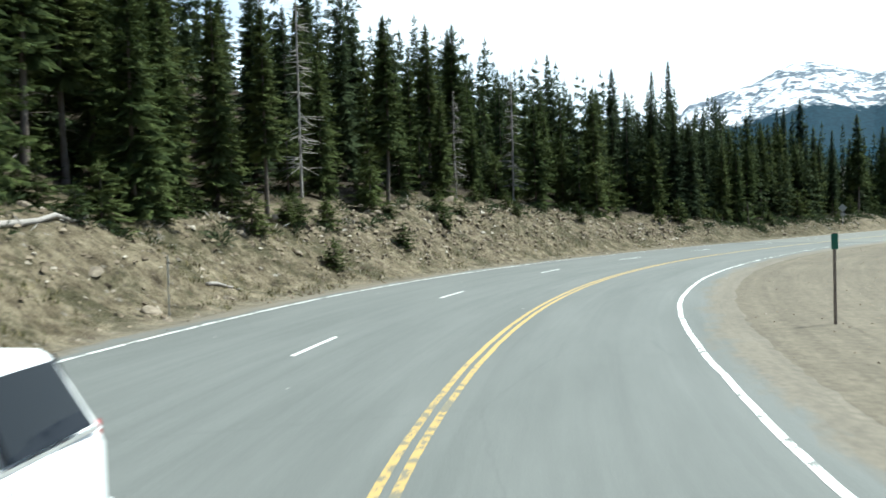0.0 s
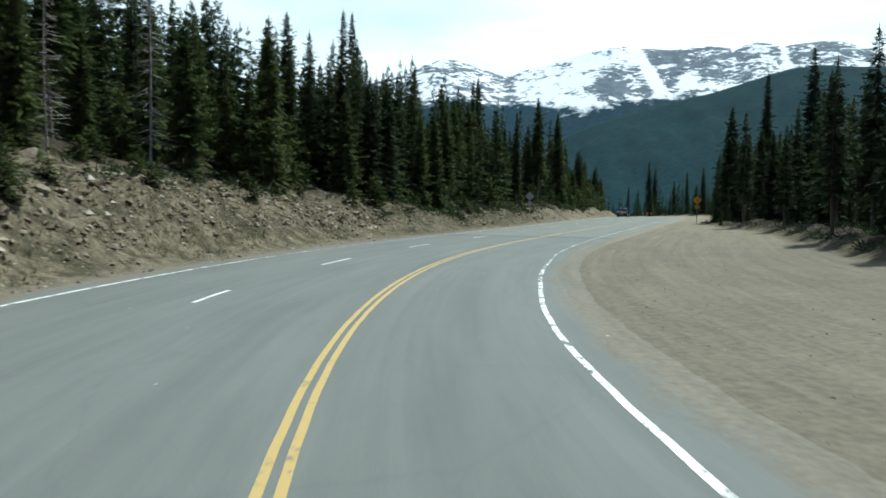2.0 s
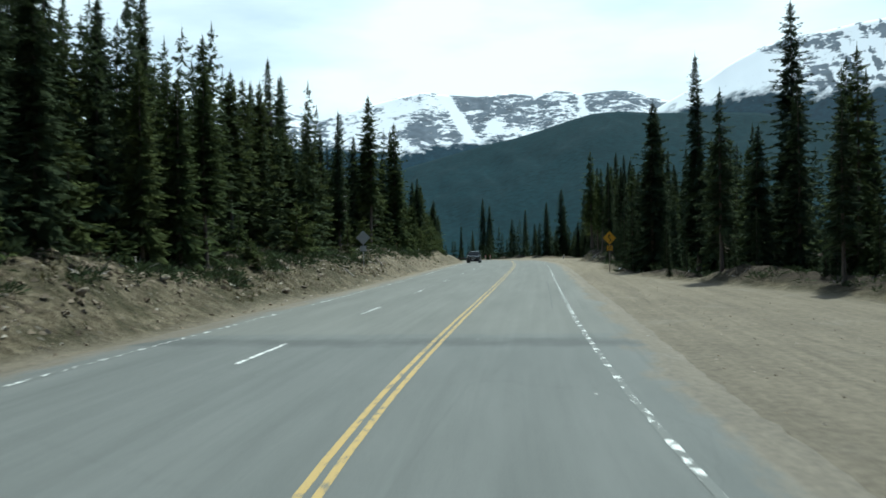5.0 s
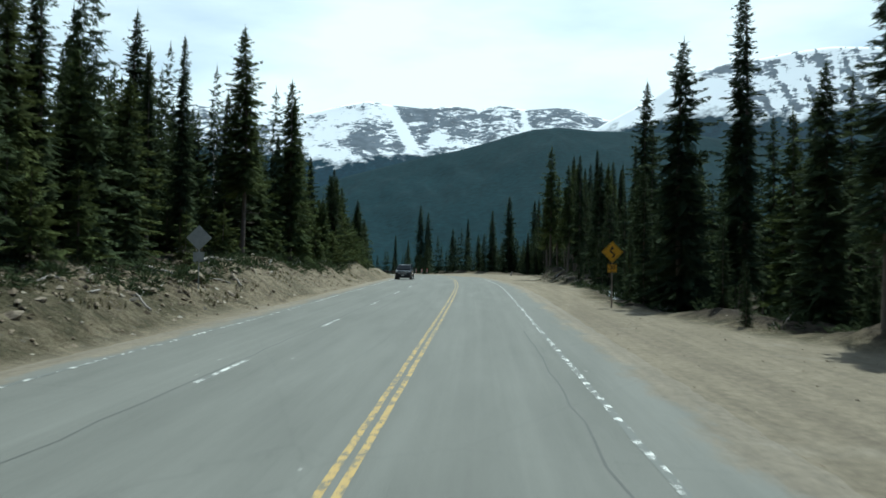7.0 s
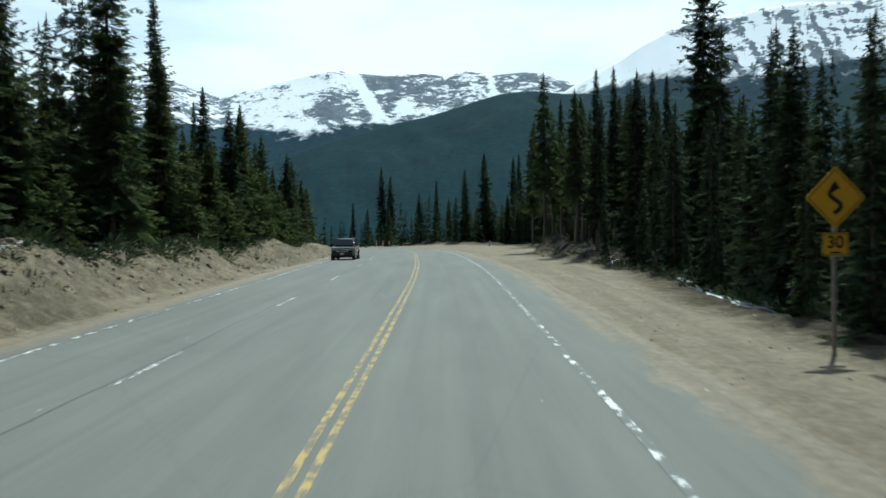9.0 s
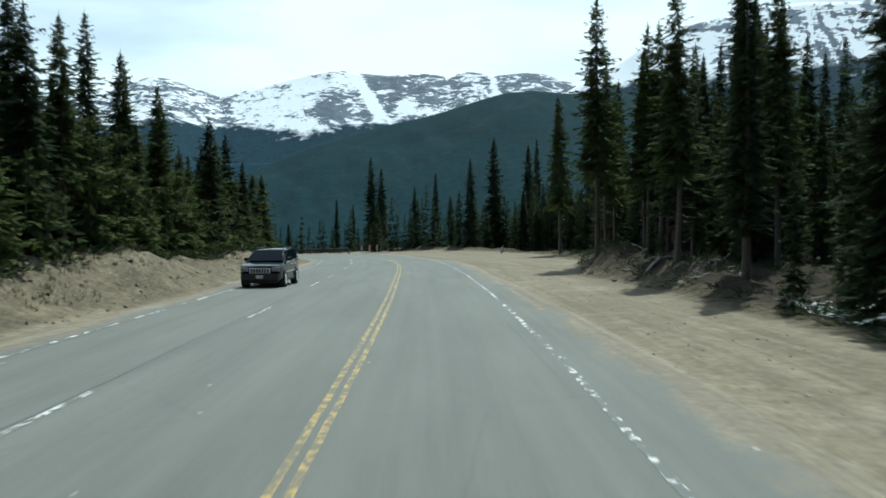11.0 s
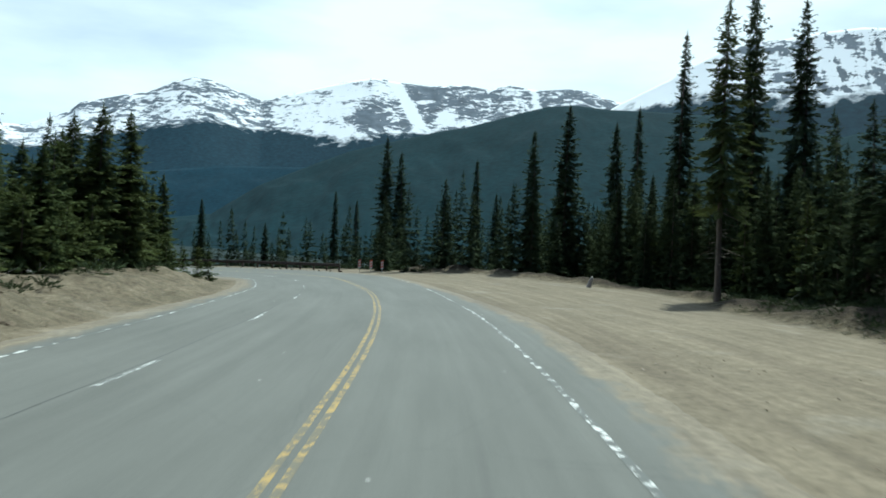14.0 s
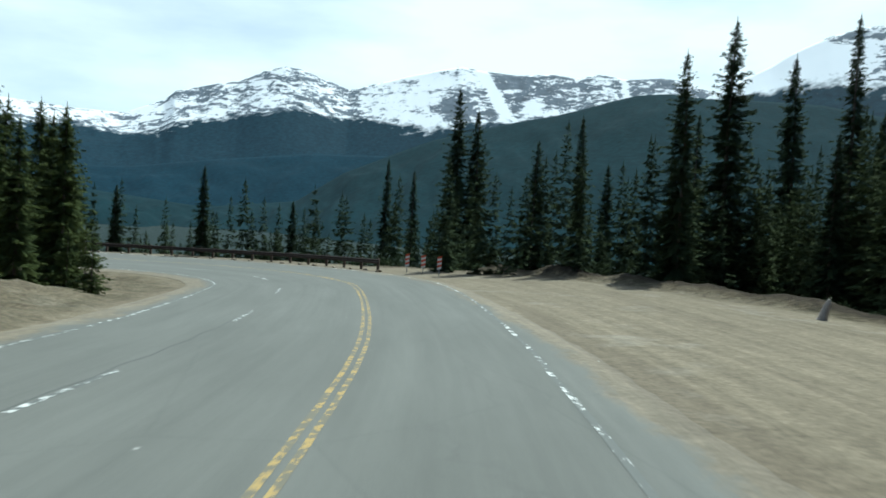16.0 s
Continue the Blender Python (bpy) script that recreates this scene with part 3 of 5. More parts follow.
for b in DASH_ENDS:
    a = b - (2.5 if b < 80 else 3.4)
    tagged(marking("lane_dash", "white lane dash on grey asphalt", a, b, beside(lane_seam, -0.055), beside(lane_seam, 0.055), white_paint, 0.004, 0.5), group="lane dashes")
for s0, s1, f, seed in ((S_OF_Y(2), S_OF_Y(150), beside(lane_seam, -0.12), 8), (S_OF_Y(4), S_OF_Y(27), lambda s: 2.93, 9)):
    marking("tar_seam", "dark sealed seam between the lanes", s0, s1, beside(f, -0.018), beside(f, 0.018), tar, 0.0025, 1.3, wobble=0.05, seed=seed)


# ---- mountains ----
EYE0 = (3.0, 15.0, 2.3)


def massif(name, label, mat, dist, depth, skyline, foot, rows=46, step=0.16, rough=1.0, seed=1, zfoot=-60.0, lower=0.12, drift=lambda a, e: 0 * a, treeline=lambda a: 0 * a):
    """A range of peaks whose crest runs along the given bearings and elevations (degrees), seen from the road."""
    az = np.arange(skyline[0][0], skyline[-1][0] + step / 2, step)
    el = np.interp(az, [a for a, _ in skyline], [e for _, e in skyline]) - lower
    crest = dist * np.tan(np.radians(el)) + 2.3
    verts, gully, line = [], [], []
    r = random.Random(seed)
    ph = [(r.uniform(0.5, 3.5), r.uniform(0, 6.28), r.uniform(-2.5, 2.5)) for _ in range(9)]
    back = 5
    for j in range(rows + back):
        t = min(j / (rows - 1), 1.0)
        over = max(0, j - rows + 1) / back
        rad = dist - depth * (1 - t) + depth * 0.5 * over
        g = np.array([noise.fractal(Vector((a * 0.35 + seed, t * 3.2, a * 0.02)), 0.9, 2.1, 6) * 1.6 for a in az])
        z = zfoot + (crest - zfoot) * (t ** foot) + rough * 9 * g * math.sin(math.pi * min(t, 1)) ** 0.8 * (dist / 1000) * (0.4 + t) - over * depth * 0.3
        rr = rad + rough * 14 * g * math.sin(math.pi * t) * (dist / 1000)
        a = np.radians(az)
        verts += list(zip(EYE0[0] + rr * np.sin(a), EYE0[1] + rr * np.cos(a), z))
        gully += list(drift(az, np.degrees(np.arctan2(z - 2.3, rr))))
        line += list(treeline(az))
    n = len(az)
    i = (np.arange(rows + back - 1)[:, None] * n + np.arange(n - 1)).ravel()
    me = mesh_of(name, verts, np.stack([i, i + 1, i + n + 1, i + n], 1).tolist(), mat, False)
    at = me.attributes.new("drift", "FLOAT", "POINT")
    at.data.foreach_set("value", np.array(gully, np.float32))
    at = me.attributes.new("treeline", "FLOAT", "POINT")
    at.data.foreach_set("value", np.array(line, np.float32))
    return tagged(new(name, me), label, "mountain", kind="structure")


def range_drift(az, el):
    """Where the snow lies thick: the smooth shoulder, the long couloir; thin on the rocky faces."""
    d = np.interp(az, [-30, -20, -16, -13.5, -12, -7, -5.2, -4.6, 1, 4, 9], [0.06, 0.03, 0.02, 0.05, 0.12, 0.10, 0.07, -0.06, 0.0, -0.01, -0.04])
    line = -4.9 + (9.6 - el) * 0.61
    d = d + 0.42 * np.exp(-((az - line) / (0.3 + 0.05 * (10 - el))) ** 2) - 0.24 * np.exp(-((az + 6.9) / 1.4) ** 2 - ((el - 7.6) / 0.75) ** 2)
    return d + 0.16 * np.exp(-((az + 2.3 - (el - 7.3) * 0.6) / 0.45) ** 2) * (el < 8.6) + 0.22 * np.exp(-((az - 4.0 + (el - 9.5) * 0.3) / 0.2) ** 2) + 0.10 * np.exp(-((el - 7.6) / 0.35) ** 2) * (az > -2)


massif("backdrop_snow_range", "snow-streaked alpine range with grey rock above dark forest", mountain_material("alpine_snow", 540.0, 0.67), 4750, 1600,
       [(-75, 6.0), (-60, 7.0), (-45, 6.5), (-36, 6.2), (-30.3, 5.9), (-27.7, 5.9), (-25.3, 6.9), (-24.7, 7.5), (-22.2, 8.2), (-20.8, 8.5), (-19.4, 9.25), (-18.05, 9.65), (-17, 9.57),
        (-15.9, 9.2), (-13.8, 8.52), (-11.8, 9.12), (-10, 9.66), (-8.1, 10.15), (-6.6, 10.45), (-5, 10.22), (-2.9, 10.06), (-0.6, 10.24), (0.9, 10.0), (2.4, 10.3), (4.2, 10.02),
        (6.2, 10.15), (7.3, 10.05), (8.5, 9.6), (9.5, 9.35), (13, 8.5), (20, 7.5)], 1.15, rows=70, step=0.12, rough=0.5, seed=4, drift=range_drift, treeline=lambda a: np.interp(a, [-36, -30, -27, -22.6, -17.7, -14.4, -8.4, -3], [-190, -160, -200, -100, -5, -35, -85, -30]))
def peak_drift(az, el):
    """A smooth snowfield on the near shoulder, then a face of rock ribs between snow gullies."""
    face = np.clip((az - 17.5) / 3.0, 0, 1)
    rib = np.array([noise.noise(Vector((a * 1.9 + 0.8 * (e - 9), (e - 9) * 0.5, 4.0))) + 0.7 * noise.noise(Vector((a * 5.2 + 1.6 * (e - 9), (e - 9) * 0.9, 9.0))) for a, e in zip(az, el)])
    return (1 - face) * (0.06 - 0.14 * np.clip(el - 11.6, 0, 1)) + face * (0.24 * rib - 0.02)


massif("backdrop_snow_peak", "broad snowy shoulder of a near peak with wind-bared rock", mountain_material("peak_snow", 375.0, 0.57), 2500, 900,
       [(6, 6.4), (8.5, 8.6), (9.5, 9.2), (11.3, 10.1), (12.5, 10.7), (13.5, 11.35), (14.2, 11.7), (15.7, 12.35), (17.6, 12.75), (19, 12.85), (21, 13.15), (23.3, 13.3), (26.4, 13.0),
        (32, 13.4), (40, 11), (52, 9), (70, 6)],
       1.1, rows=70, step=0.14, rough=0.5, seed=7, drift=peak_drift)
massif("backdrop_forest_ridge", "long dark forested ridge across the valley", hazed_ridge_wood, 2000, 1200,
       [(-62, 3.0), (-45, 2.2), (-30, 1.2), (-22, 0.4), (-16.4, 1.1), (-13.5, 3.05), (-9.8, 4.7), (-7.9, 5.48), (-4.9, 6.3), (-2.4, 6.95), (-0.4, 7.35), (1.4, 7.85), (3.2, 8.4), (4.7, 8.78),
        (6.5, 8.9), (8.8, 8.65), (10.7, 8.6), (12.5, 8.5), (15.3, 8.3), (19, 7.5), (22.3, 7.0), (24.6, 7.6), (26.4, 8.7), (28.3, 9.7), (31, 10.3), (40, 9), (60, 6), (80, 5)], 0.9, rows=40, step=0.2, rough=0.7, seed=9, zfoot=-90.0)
massif("backdrop_valley_side", "dark forested lower slopes below the snow range", hazed_far_wood, 2900, 1000,
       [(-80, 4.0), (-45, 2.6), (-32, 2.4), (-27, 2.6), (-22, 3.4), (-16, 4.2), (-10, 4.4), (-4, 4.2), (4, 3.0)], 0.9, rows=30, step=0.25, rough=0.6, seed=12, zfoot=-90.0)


# ---- trees ----
def frond(out, base, way, length, droop, rng, sprays, width, fan):
    """One branch: a drooping spine set with tapering sprays of needles."""
    side = Vector((-way[1], way[0], 0)).normalized()
    pts = []
    for k in range(sprays + 1):
        p = k / sprays
        pts.append(base + way * (length * p) + Vector((0, 0, -droop * length * p * p + 0.10 * length * p ** 3)))
    for k in range(1, sprays + 1):
        a, p = pts[k - 1].lerp(pts[k], rng.random()), k / sprays
        for sg in (-1, 1):
            l = length * (0.38 - 0.22 * p) * rng.uniform(0.65, 1.3) + 0.07
            d = (way * rng.uniform(0.5, 0.9) + side * sg * rng.uniform(0.4, 0.9) + Vector((0, 0, rng.uniform(-0.5, 0.12)))).normalized()
            n = d.cross(Vector((rng.uniform(-0.6, 0.6), rng.uniform(-0.6, 0.6), 1))).normalized()
            w = width * rng.uniform(0.7, 1.3) * min(1.0, 0.25 + 0.6 * length)
            if fan:
                c, drop = a + d * l, Vector((0, 0, w * 0.5))
                b = a + d * (l * rng.uniform(0.3, 0.5))
                out.append((a, b + n * w - drop * 0.6, c, b - n * w * rng.uniform(0.6, 1.2) - drop))
                q = 1 if rng.random() < 0.5 else -1
                e = a + d * (l * rng.uniform(0.1, 0.3))
                out.append((e, e + d * (w * 1.3), e + d * (l * 0.62) + n * (q * (l * 0.4 + w * 0.5)) - drop))
            else:
                b, c = a + d * (l * 0.45), a + d * l
                out.append((a, b + n * w, c, b - n * w))
    tip = pts[-1] + (pts[-1] - pts[-2]).normalized() * (0.05 + 0.07 * min(1.0, length))
    n = side * width * 0.7 * min(1.0, 0.25 + 0.5 * length)
    out.append((pts[-2] - n, tip, pts[-2] + n, pts[-2] - Vector((0, 0, width * 0.8))))


def quads_mesh(name, quads, mat):
    v, f = [], []
    for q in quads:
        f.append(tuple(range(len(v), len(v) + len(q))))
        v += [tuple(p) for p in q]
    return mesh_of(name, v, f, mat)


def trunk_mesh(name, h, r, mat, rng, twigs=0, sides=7, z0=-0.6):
    bm = bmesh.new()
    rings, bend = 6, (rng.uniform(-0.015, 0.015) * h, rng.uniform(-0.015, 0.015) * h)
    loops = []
    for k in range(rings + 1):
        p = k / rings
        z = z0 + (h - z0) * p
        rad = r * (1 - p) ** 0.8 + 0.012 + (0.35 * r if k == 0 else 0)
        loops.append([bm.verts.new((bend[0] * math.sin(3 * p) + rad * math.cos(6.283 * i / sides), bend[1] * math.sin(3 * p) + rad * math.sin(6.283 * i / sides), z)) for i in range(sides)])
    for a, b in zip(loops, loops[1:]):
        for i in range(sides):
            bm.faces.new((a[i], a[(i + 1) % sides], b[(i + 1) % sides], b[i]))
    bm.faces.new(loops[-1])
    for _ in range(twigs):
        z, a = h * rng.uniform(0.12, 0.9), rng.uniform(0, 6.283)
        l = (1 - z / h) * 1.3 * rng.uniform(0.4, 1.0) + 0.25
        v = Vector((math.cos(a), math.sin(a), rng.uniform(-0.5, 0.15)))
        tube(bm, (0, 0, z), Vector((0, 0, z)) + v * l, 0.016, 0.005, 3)
    me = bpy.data.meshes.new(name)
    bm.to_mesh(me)
    bm.free()
    me.materials.append(mat)
    me.polygons.foreach_set("use_smooth", [True] * len(me.polygons))
    return me


def conifer_meshes(kind, h, r, bare, whorls, per, sprays, width, seed, mat, droop=0.35, twigs=26, fan=True, core=11):
    rng = random.Random(seed)
    quads, z0 = [], bare * h
    for w in range(whorls):
        u = (w + rng.uniform(-0.3, 0.3)) / whorls
        u = min(max(u, 0), 1.0)
        u = min(1 - (1 - u) ** 1.28, 0.985)
        z = z0 + (h - z0) * u
        for b in range(per if u < 0.85 else per - 1):
            if rng.random() < 0.06:
                continue
            a = 6.283 * (b + 0.5 * (w % 2)) / per + rng.uniform(-0.5, 0.5)
            l = r * ((1 - u) ** 0.62) * min(1, 0.7 + u * 3) * (1 if u < 0.95 else 0.8) * rng.uniform(0.55, 1.15) + 0.10
            rise = 0.55 * u * u - 0.12
            way = Vector((math.cos(a), math.sin(a), rise)).normalized()
            frond(quads, Vector((0, 0, z + rng.uniform(-0.2, 0.2))), way, l, droop * (1 - u * 0.8), rng, sprays if l > 0.9 else 3 if l > 0.35 else 2, width, fan)
        for _ in range(2 * core):
            a, l = rng.uniform(0, 6.283), r * (1 - u) ** 0.64 * rng.uniform(0.40, 0.84) + 0.10
            v, n = Vector((math.cos(a), math.sin(a), rng.uniform(-0.9, 0.1))) * l, Vector((-math.sin(a), math.cos(a), rng.uniform(-0.5, 0.5))) * (0.17 * l + 0.04)
            c = Vector((0, 0, z + rng.uniform(-0.3, 0.3)))
            quads.append((c, c + v * 0.6 + n, c + v, c + v * 0.5 - n * rng.uniform(0.6, 1.1) - Vector((0, 0, 0.2 * l))))
    for k in range(5):
        a = k * 2.4
        v = Vector((math.cos(a) * 0.07, math.sin(a) * 0.07, 0.0))
        top = Vector((0, 0, h + 0.45))
        quads.append((top, Vector((0, 0, h - 0.3)) + v, Vector((0, 0, h - 0.6)), Vector((0, 0, h - 0.3)) - v * 0.3))
    return trunk_mesh(kind + "_trunk", h, 0.009 * h + 0.02, bark, rng, twigs), quads_mesh(kind + "_crown", quads, mat)


# height, radius, bare share, whorls, per whorl, sprays, spray width, material
KINDS = {
    "spruce": [conifer_meshes("spruce", 15, 2.3, 0.05, 31, 6, 6, 0.145, 11, spruce), conifer_meshes("spruce", 17, 2.4, 0.10, 31, 6, 6, 0.14, 12, spruce),
               conifer_meshes("spruce", 13, 2.7, 0.02, 25, 6, 6, 0.145, 13, spruce), conifer_meshes("spruce", 18, 1.75, 0.16, 36, 6, 5, 0.13, 17, spruce)],
    "lodgepole": [conifer_meshes("lodgepole", 12, 2.2, 0.10, 22, 6, 6, 0.145, 21, pine, 0.2, 60), conifer_meshes("lodgepole", 10, 2.4, 0.02, 20, 6, 6, 0.145, 22, pine, 0.15, 50),
                  conifer_meshes("lodgepole", 14, 2.0, 0.32, 23, 6, 6, 0.145, 23, pine, 0.2, 70)],
    "bare": [conifer_meshes("bare_pine", 14, 1.9, 0.34, 20, 6, 6, 0.13, 71, pine, 0.3, 120, True, 7), conifer_meshes("bare_pine", 12, 1.8, 0.26, 19, 6, 6, 0.13, 72, spruce, 0.4, 110, True, 7)],
    "deep": [conifer_meshes("deep_spruce", 15, 2.3, 0.04, 21, 5, 4, 0.24, 61, spruce, 0.35, 8, False, 9), conifer_meshes("deep_spruce", 13, 2.4, 0.08, 18, 5, 4, 0.24, 62, pine, 0.2, 20, False, 9)],
    "small": [conifer_meshes("young_pine", 5.0, 1.9, 0.0, 11, 6, 4, 0.17, 31, pine, 0.1, 0, True, 4), conifer_meshes("young_pine", 3.0, 1.7, 0.0, 8, 6, 3, 0.17, 32, pine, 0.05, 0, True, 4)],
    "distant": [conifer_meshes("distant_spruce", 13, 2.6, 0.03, 8, 5, 1, 0.6, 43, spruce, 0.35, 0, False, 8), conifer_meshes("distant_spruce", 15, 2.3, 0.03, 9, 5, 1, 0.55, 44, spruce, 0.35, 0, False, 8)],
    "far": [conifer_meshes("far_spruce", 13, 2.4, 0.04, 15, 5, 3, 0.32, 41, spruce, 0.35, 0, False, 5), conifer_meshes("far_spruce", 15, 2.1, 0.06, 17, 5, 3, 0.31, 42, spruce, 0.35, 0, False, 5)],
}
SNAGS = [(trunk_mesh("snag_trunk", 10, 0.05, grey_wood, random.Random(51), 130),), (trunk_mesh("snag_trunk", 8, 0.045, grey_wood, random.Random(52), 110),)]
WORDS = {"spruce": ("spruce_tree", "tall dark green spruce with drooping boughs", "tree"), "lodgepole": ("pine_tree", "slim lodgepole pine with bare lower trunk", "tree"),
         "bare": ("forest_pine", "tall thin conifer with a long bare trunk and dead twigs", "tree"), "small": ("young_pine", "young bushy green pine at the wood's edge", "tree"), "deep": ("forest_tree", "dark conifer standing deep in the roadside wood", "tree"),
         "snag": ("dead_tree", "bare grey dead pine with stubs of twigs", "tree")}
first = {}


def plant(kind, which, x, y, scale, turn, z=None, tall=1.0, lean=0.0):
    """Sets a tree on the ground; the first of each mesh is built, the rest are copies of it."""
    z = height(x, y) if z is None else z
    m = Matrix.LocRotScale((x, y, z), Euler((lean, lean * 0.5, turn)), (scale, scale, scale * tall))
    key = (kind, which)
    if key in first:
        return copy_thing(first[key], m)
    name, label, cat = WORDS[kind]
    ob = thing(name, m, label, cat, group=name.replace("_", " ") + "s of the roadside wood")
    meshes = SNAGS[which] if kind == "snag" else KINDS[kind][which]
    piece("trunk", meshes[0], ob)
    if len(meshes) > 1:
        piece("crown", meshes[1], ob)
    first[key] = ob
    ob.scale = (1, 1, 1)
    ob.matrix_basis = Matrix.Identity(4)
    c = copy_thing(ob, m)
    return c


# trees that stand out against the sky: x, y, top
wood = random.Random(77)
LONE = [(18.74, 32.3, 18.1, 1), (15.1, 45.4, 17.6, 3), (11.2, 42.6, 13.3, 2), (16.6, 76.3, 18.2, 0), (11.7, 83.7, 12.5, 3), (14.8, 92.7, 14.2, 3), (11.46, 108.5, 16.5, 4), (14.9, 147.4, 16.0, 4), (21.4, 163.0, 22.0, 0), (24.2, 160.6, 20.0, 1), (6.4, 176.3, 12.0, 1),
        (10.24, 182.9, 15.5, 0), (16.2, 178.5, 14.8, 3), (17.7, 168.2, 19.2, 3), (16.55, 192.7, 15.35, 0), (-10.3, 210.5, 15.0, 1), (-8.4, 210.8, 13.0, 1),
        (-26.0, 66.5, 21.4, 0), (-27.6, 22.0, 22.0, 3), (-29.8, 11.7, 20.1, 0), (-35.4, 156.7, 21.5, 3)]
spots = []
for x, y, top, w in LONE:
    z = height(x, y)
    h = (15, 17, 13, 18, 14)[w]
    k = (top - z) / h
    plant("spruce" if w < 4 else "bare", w % 4, x, y, max(0.7, min(1.15, k)), wood.uniform(0, 6.28), z, k / max(0.7, min(1.15, k)))
    spots.append((x, y))


def scatter(n, s_range, o_range, gap, choose, seed):
    r = random.Random(seed)
    for _ in range(n * 12):
        if n <= 0:
            return
        s, o = r.uniform(*s_range), r.uniform(0, 1)
        a, b = o_range(s)
        o = a + (b - a) * o
        x, y, _ = on_road(s, o)
        if any((x - p) ** 2 + (y - q) ** 2 < gap * gap for p, q in spots):
            continue
        sc, oc = road_coords(np.array([x]), np.array([y]))
        if abs(oc[0]) < 0.8 * min(abs(a), abs(b)):
            continue
        spots.append((x, y))
        choose(r, x, y, s, o)
        n -= 1


def rim_of(s):
    return float(np.interp(LINE[int(s), 1], [-60, -20, 0, 12, 28, 45, 66, 90, 100, 113, 126, 138, 150, 160], [18.3, 17.8, 16.6, 15.6, 11.6, 10.0, 10.6, 11.0, 11.2, 14.5, 18.5, 20.5, 22.5, 22.0]))


def left_wood(r, x, y, s, o):
    q, k = r.random(), float(np.interp(LINE[int(s), 1], [-45, -25, 10, 40, 60, 90], [0.78, 0.68, 0.72, 0.84, 0.9, 0.7]))
    if o < -17.5 and s > sy(-40):
        plant("deep", r.randrange(2), x, y, r.uniform(0.7, 1.1) * k, r.uniform(0, 6.28))
    elif q < 0.06:
        plant("snag", r.randrange(2), x, y, r.uniform(0.8, 1.2), r.uniform(0, 6.28))
    elif q < (0.25 if s < sy(-5) else 0.45):
        plant("spruce", r.randrange(4), x, y, r.uniform(0.6, 1.05) * k, r.uniform(0, 6.28))
    else:
        plant("lodgepole", r.randrange(3), x, y, r.uniform(0.75, 1.25) * k, r.uniform(0, 6.28))


def right_wood(r, x, y, s, o):
    q = r.random()
    if sy(44) < s < sy(72) and o < rim_of(s) + 9:      # young growth on the wet slope
        plant(*r.choice((("spruce", 0), ("spruce", 1), ("bare", 1), ("deep", 0))), x, y, r.uniform(0.38, 0.6), r.uniform(0, 6.28))
        return
    if sy(84) < s < sy(122) and o < rim_of(s) + 6:
        plant("bare", r.randrange(2), x, y, r.uniform(0.7, 1.05), r.uniform(0, 6.28))
    elif o > rim_of(s) + 5:
        plant("deep", r.randrange(2), x, y, r.uniform(0.55, 0.95) * (0.75 if sy(78) < s < sy(135) else 1.0), r.uniform(0, 6.28))
    elif q < 0.04 and s < sy(75):
        plant("snag", r.randrange(2), x, y, r.uniform(0.8, 1.2), r.uniform(0, 6.28))
    elif q < 0.55:
        plant("spruce", r.randrange(4), x, y, r.uniform(0.5, 0.85), r.uniform(0, 6.28))
    else:
        plant("bare", 1, x, y, r.uniform(0.65, 1.0), r.uniform(0, 6.28))


sy = S_OF_Y


def island_wood(r, x, y, s, o):
    q = r.random()
    if q < 0.66:
        plant("lodgepole", 1, x, y, r.uniform(0.6, 0.95), r.uniform(0, 6.28), None, 0.85)
    elif q < 0.8:
        plant("spruce", 2, x, y, r.uniform(0.45, 0.75), r.uniform(0, 6.28))
    else:
        plant("small", 0, x, y, r.uniform(0.8, 1.2), r.uniform(0, 6.28))


scatter(205, (sy(-68), sy(118)), lambda s: (-14.6 if s < sy(-10) else -12.3, -27), 1.8, left_wood, 101)
scatter(88, (sy(66), sy(150)), lambda s: (-12.2, -26), 1.5, island_wood, 108)
scatter(46, (sy(-60), sy(146)), lambda s: (-13.6 if s < sy(-10) else -11.9, -18), 1.3, lambda r, x, y, s, o: plant("small", r.randrange(2), x, y, r.uniform(0.5, 1.1), r.uniform(0, 6.28)), 103)


for x, y, k in ((-16.4, 155.0, 0.40), (-17.6, 156.6, 0.5), (-18.9, 157.6, 0.45), (-22.5, 163.0, 0.75), (-25.0, 166.0, 0.8), (-24.0, 160.0, 0.8), (-27.0, 168.0, 0.85), (-21.5, 158.2, 0.6), (-23.4, 152.4, 0.8), (-24.0, 155.4, 0.85),
                (-30.6, 176.4, 0.92), (-29.0, 172.0, 0.8), (-33.0, 174.0, 1.0)):
    if k < 0.55:
        plant("small", 0, x, y, k, wood.uniform(0, 6.28))
    else:
        plant("lodgepole", 1, x, y, k, wood.uniform(0, 6.28), None, 1.1)
    spots.append((x, y))
for x, y, k in ((-17.6, 150.2, 0.7), (-17.0, 146.4, 0.6), (-16.6, 147.6, 0.8), (-16.2, 142.0, 0.7), (-16.4, 139.0, 0.8), (-15.4, 134.5, 0.7), (-14.6, 130.0, 0.7)):
    plant("small", 1, x, y, k, wood.uniform(0, 6.28))
    spots.append((x, y))


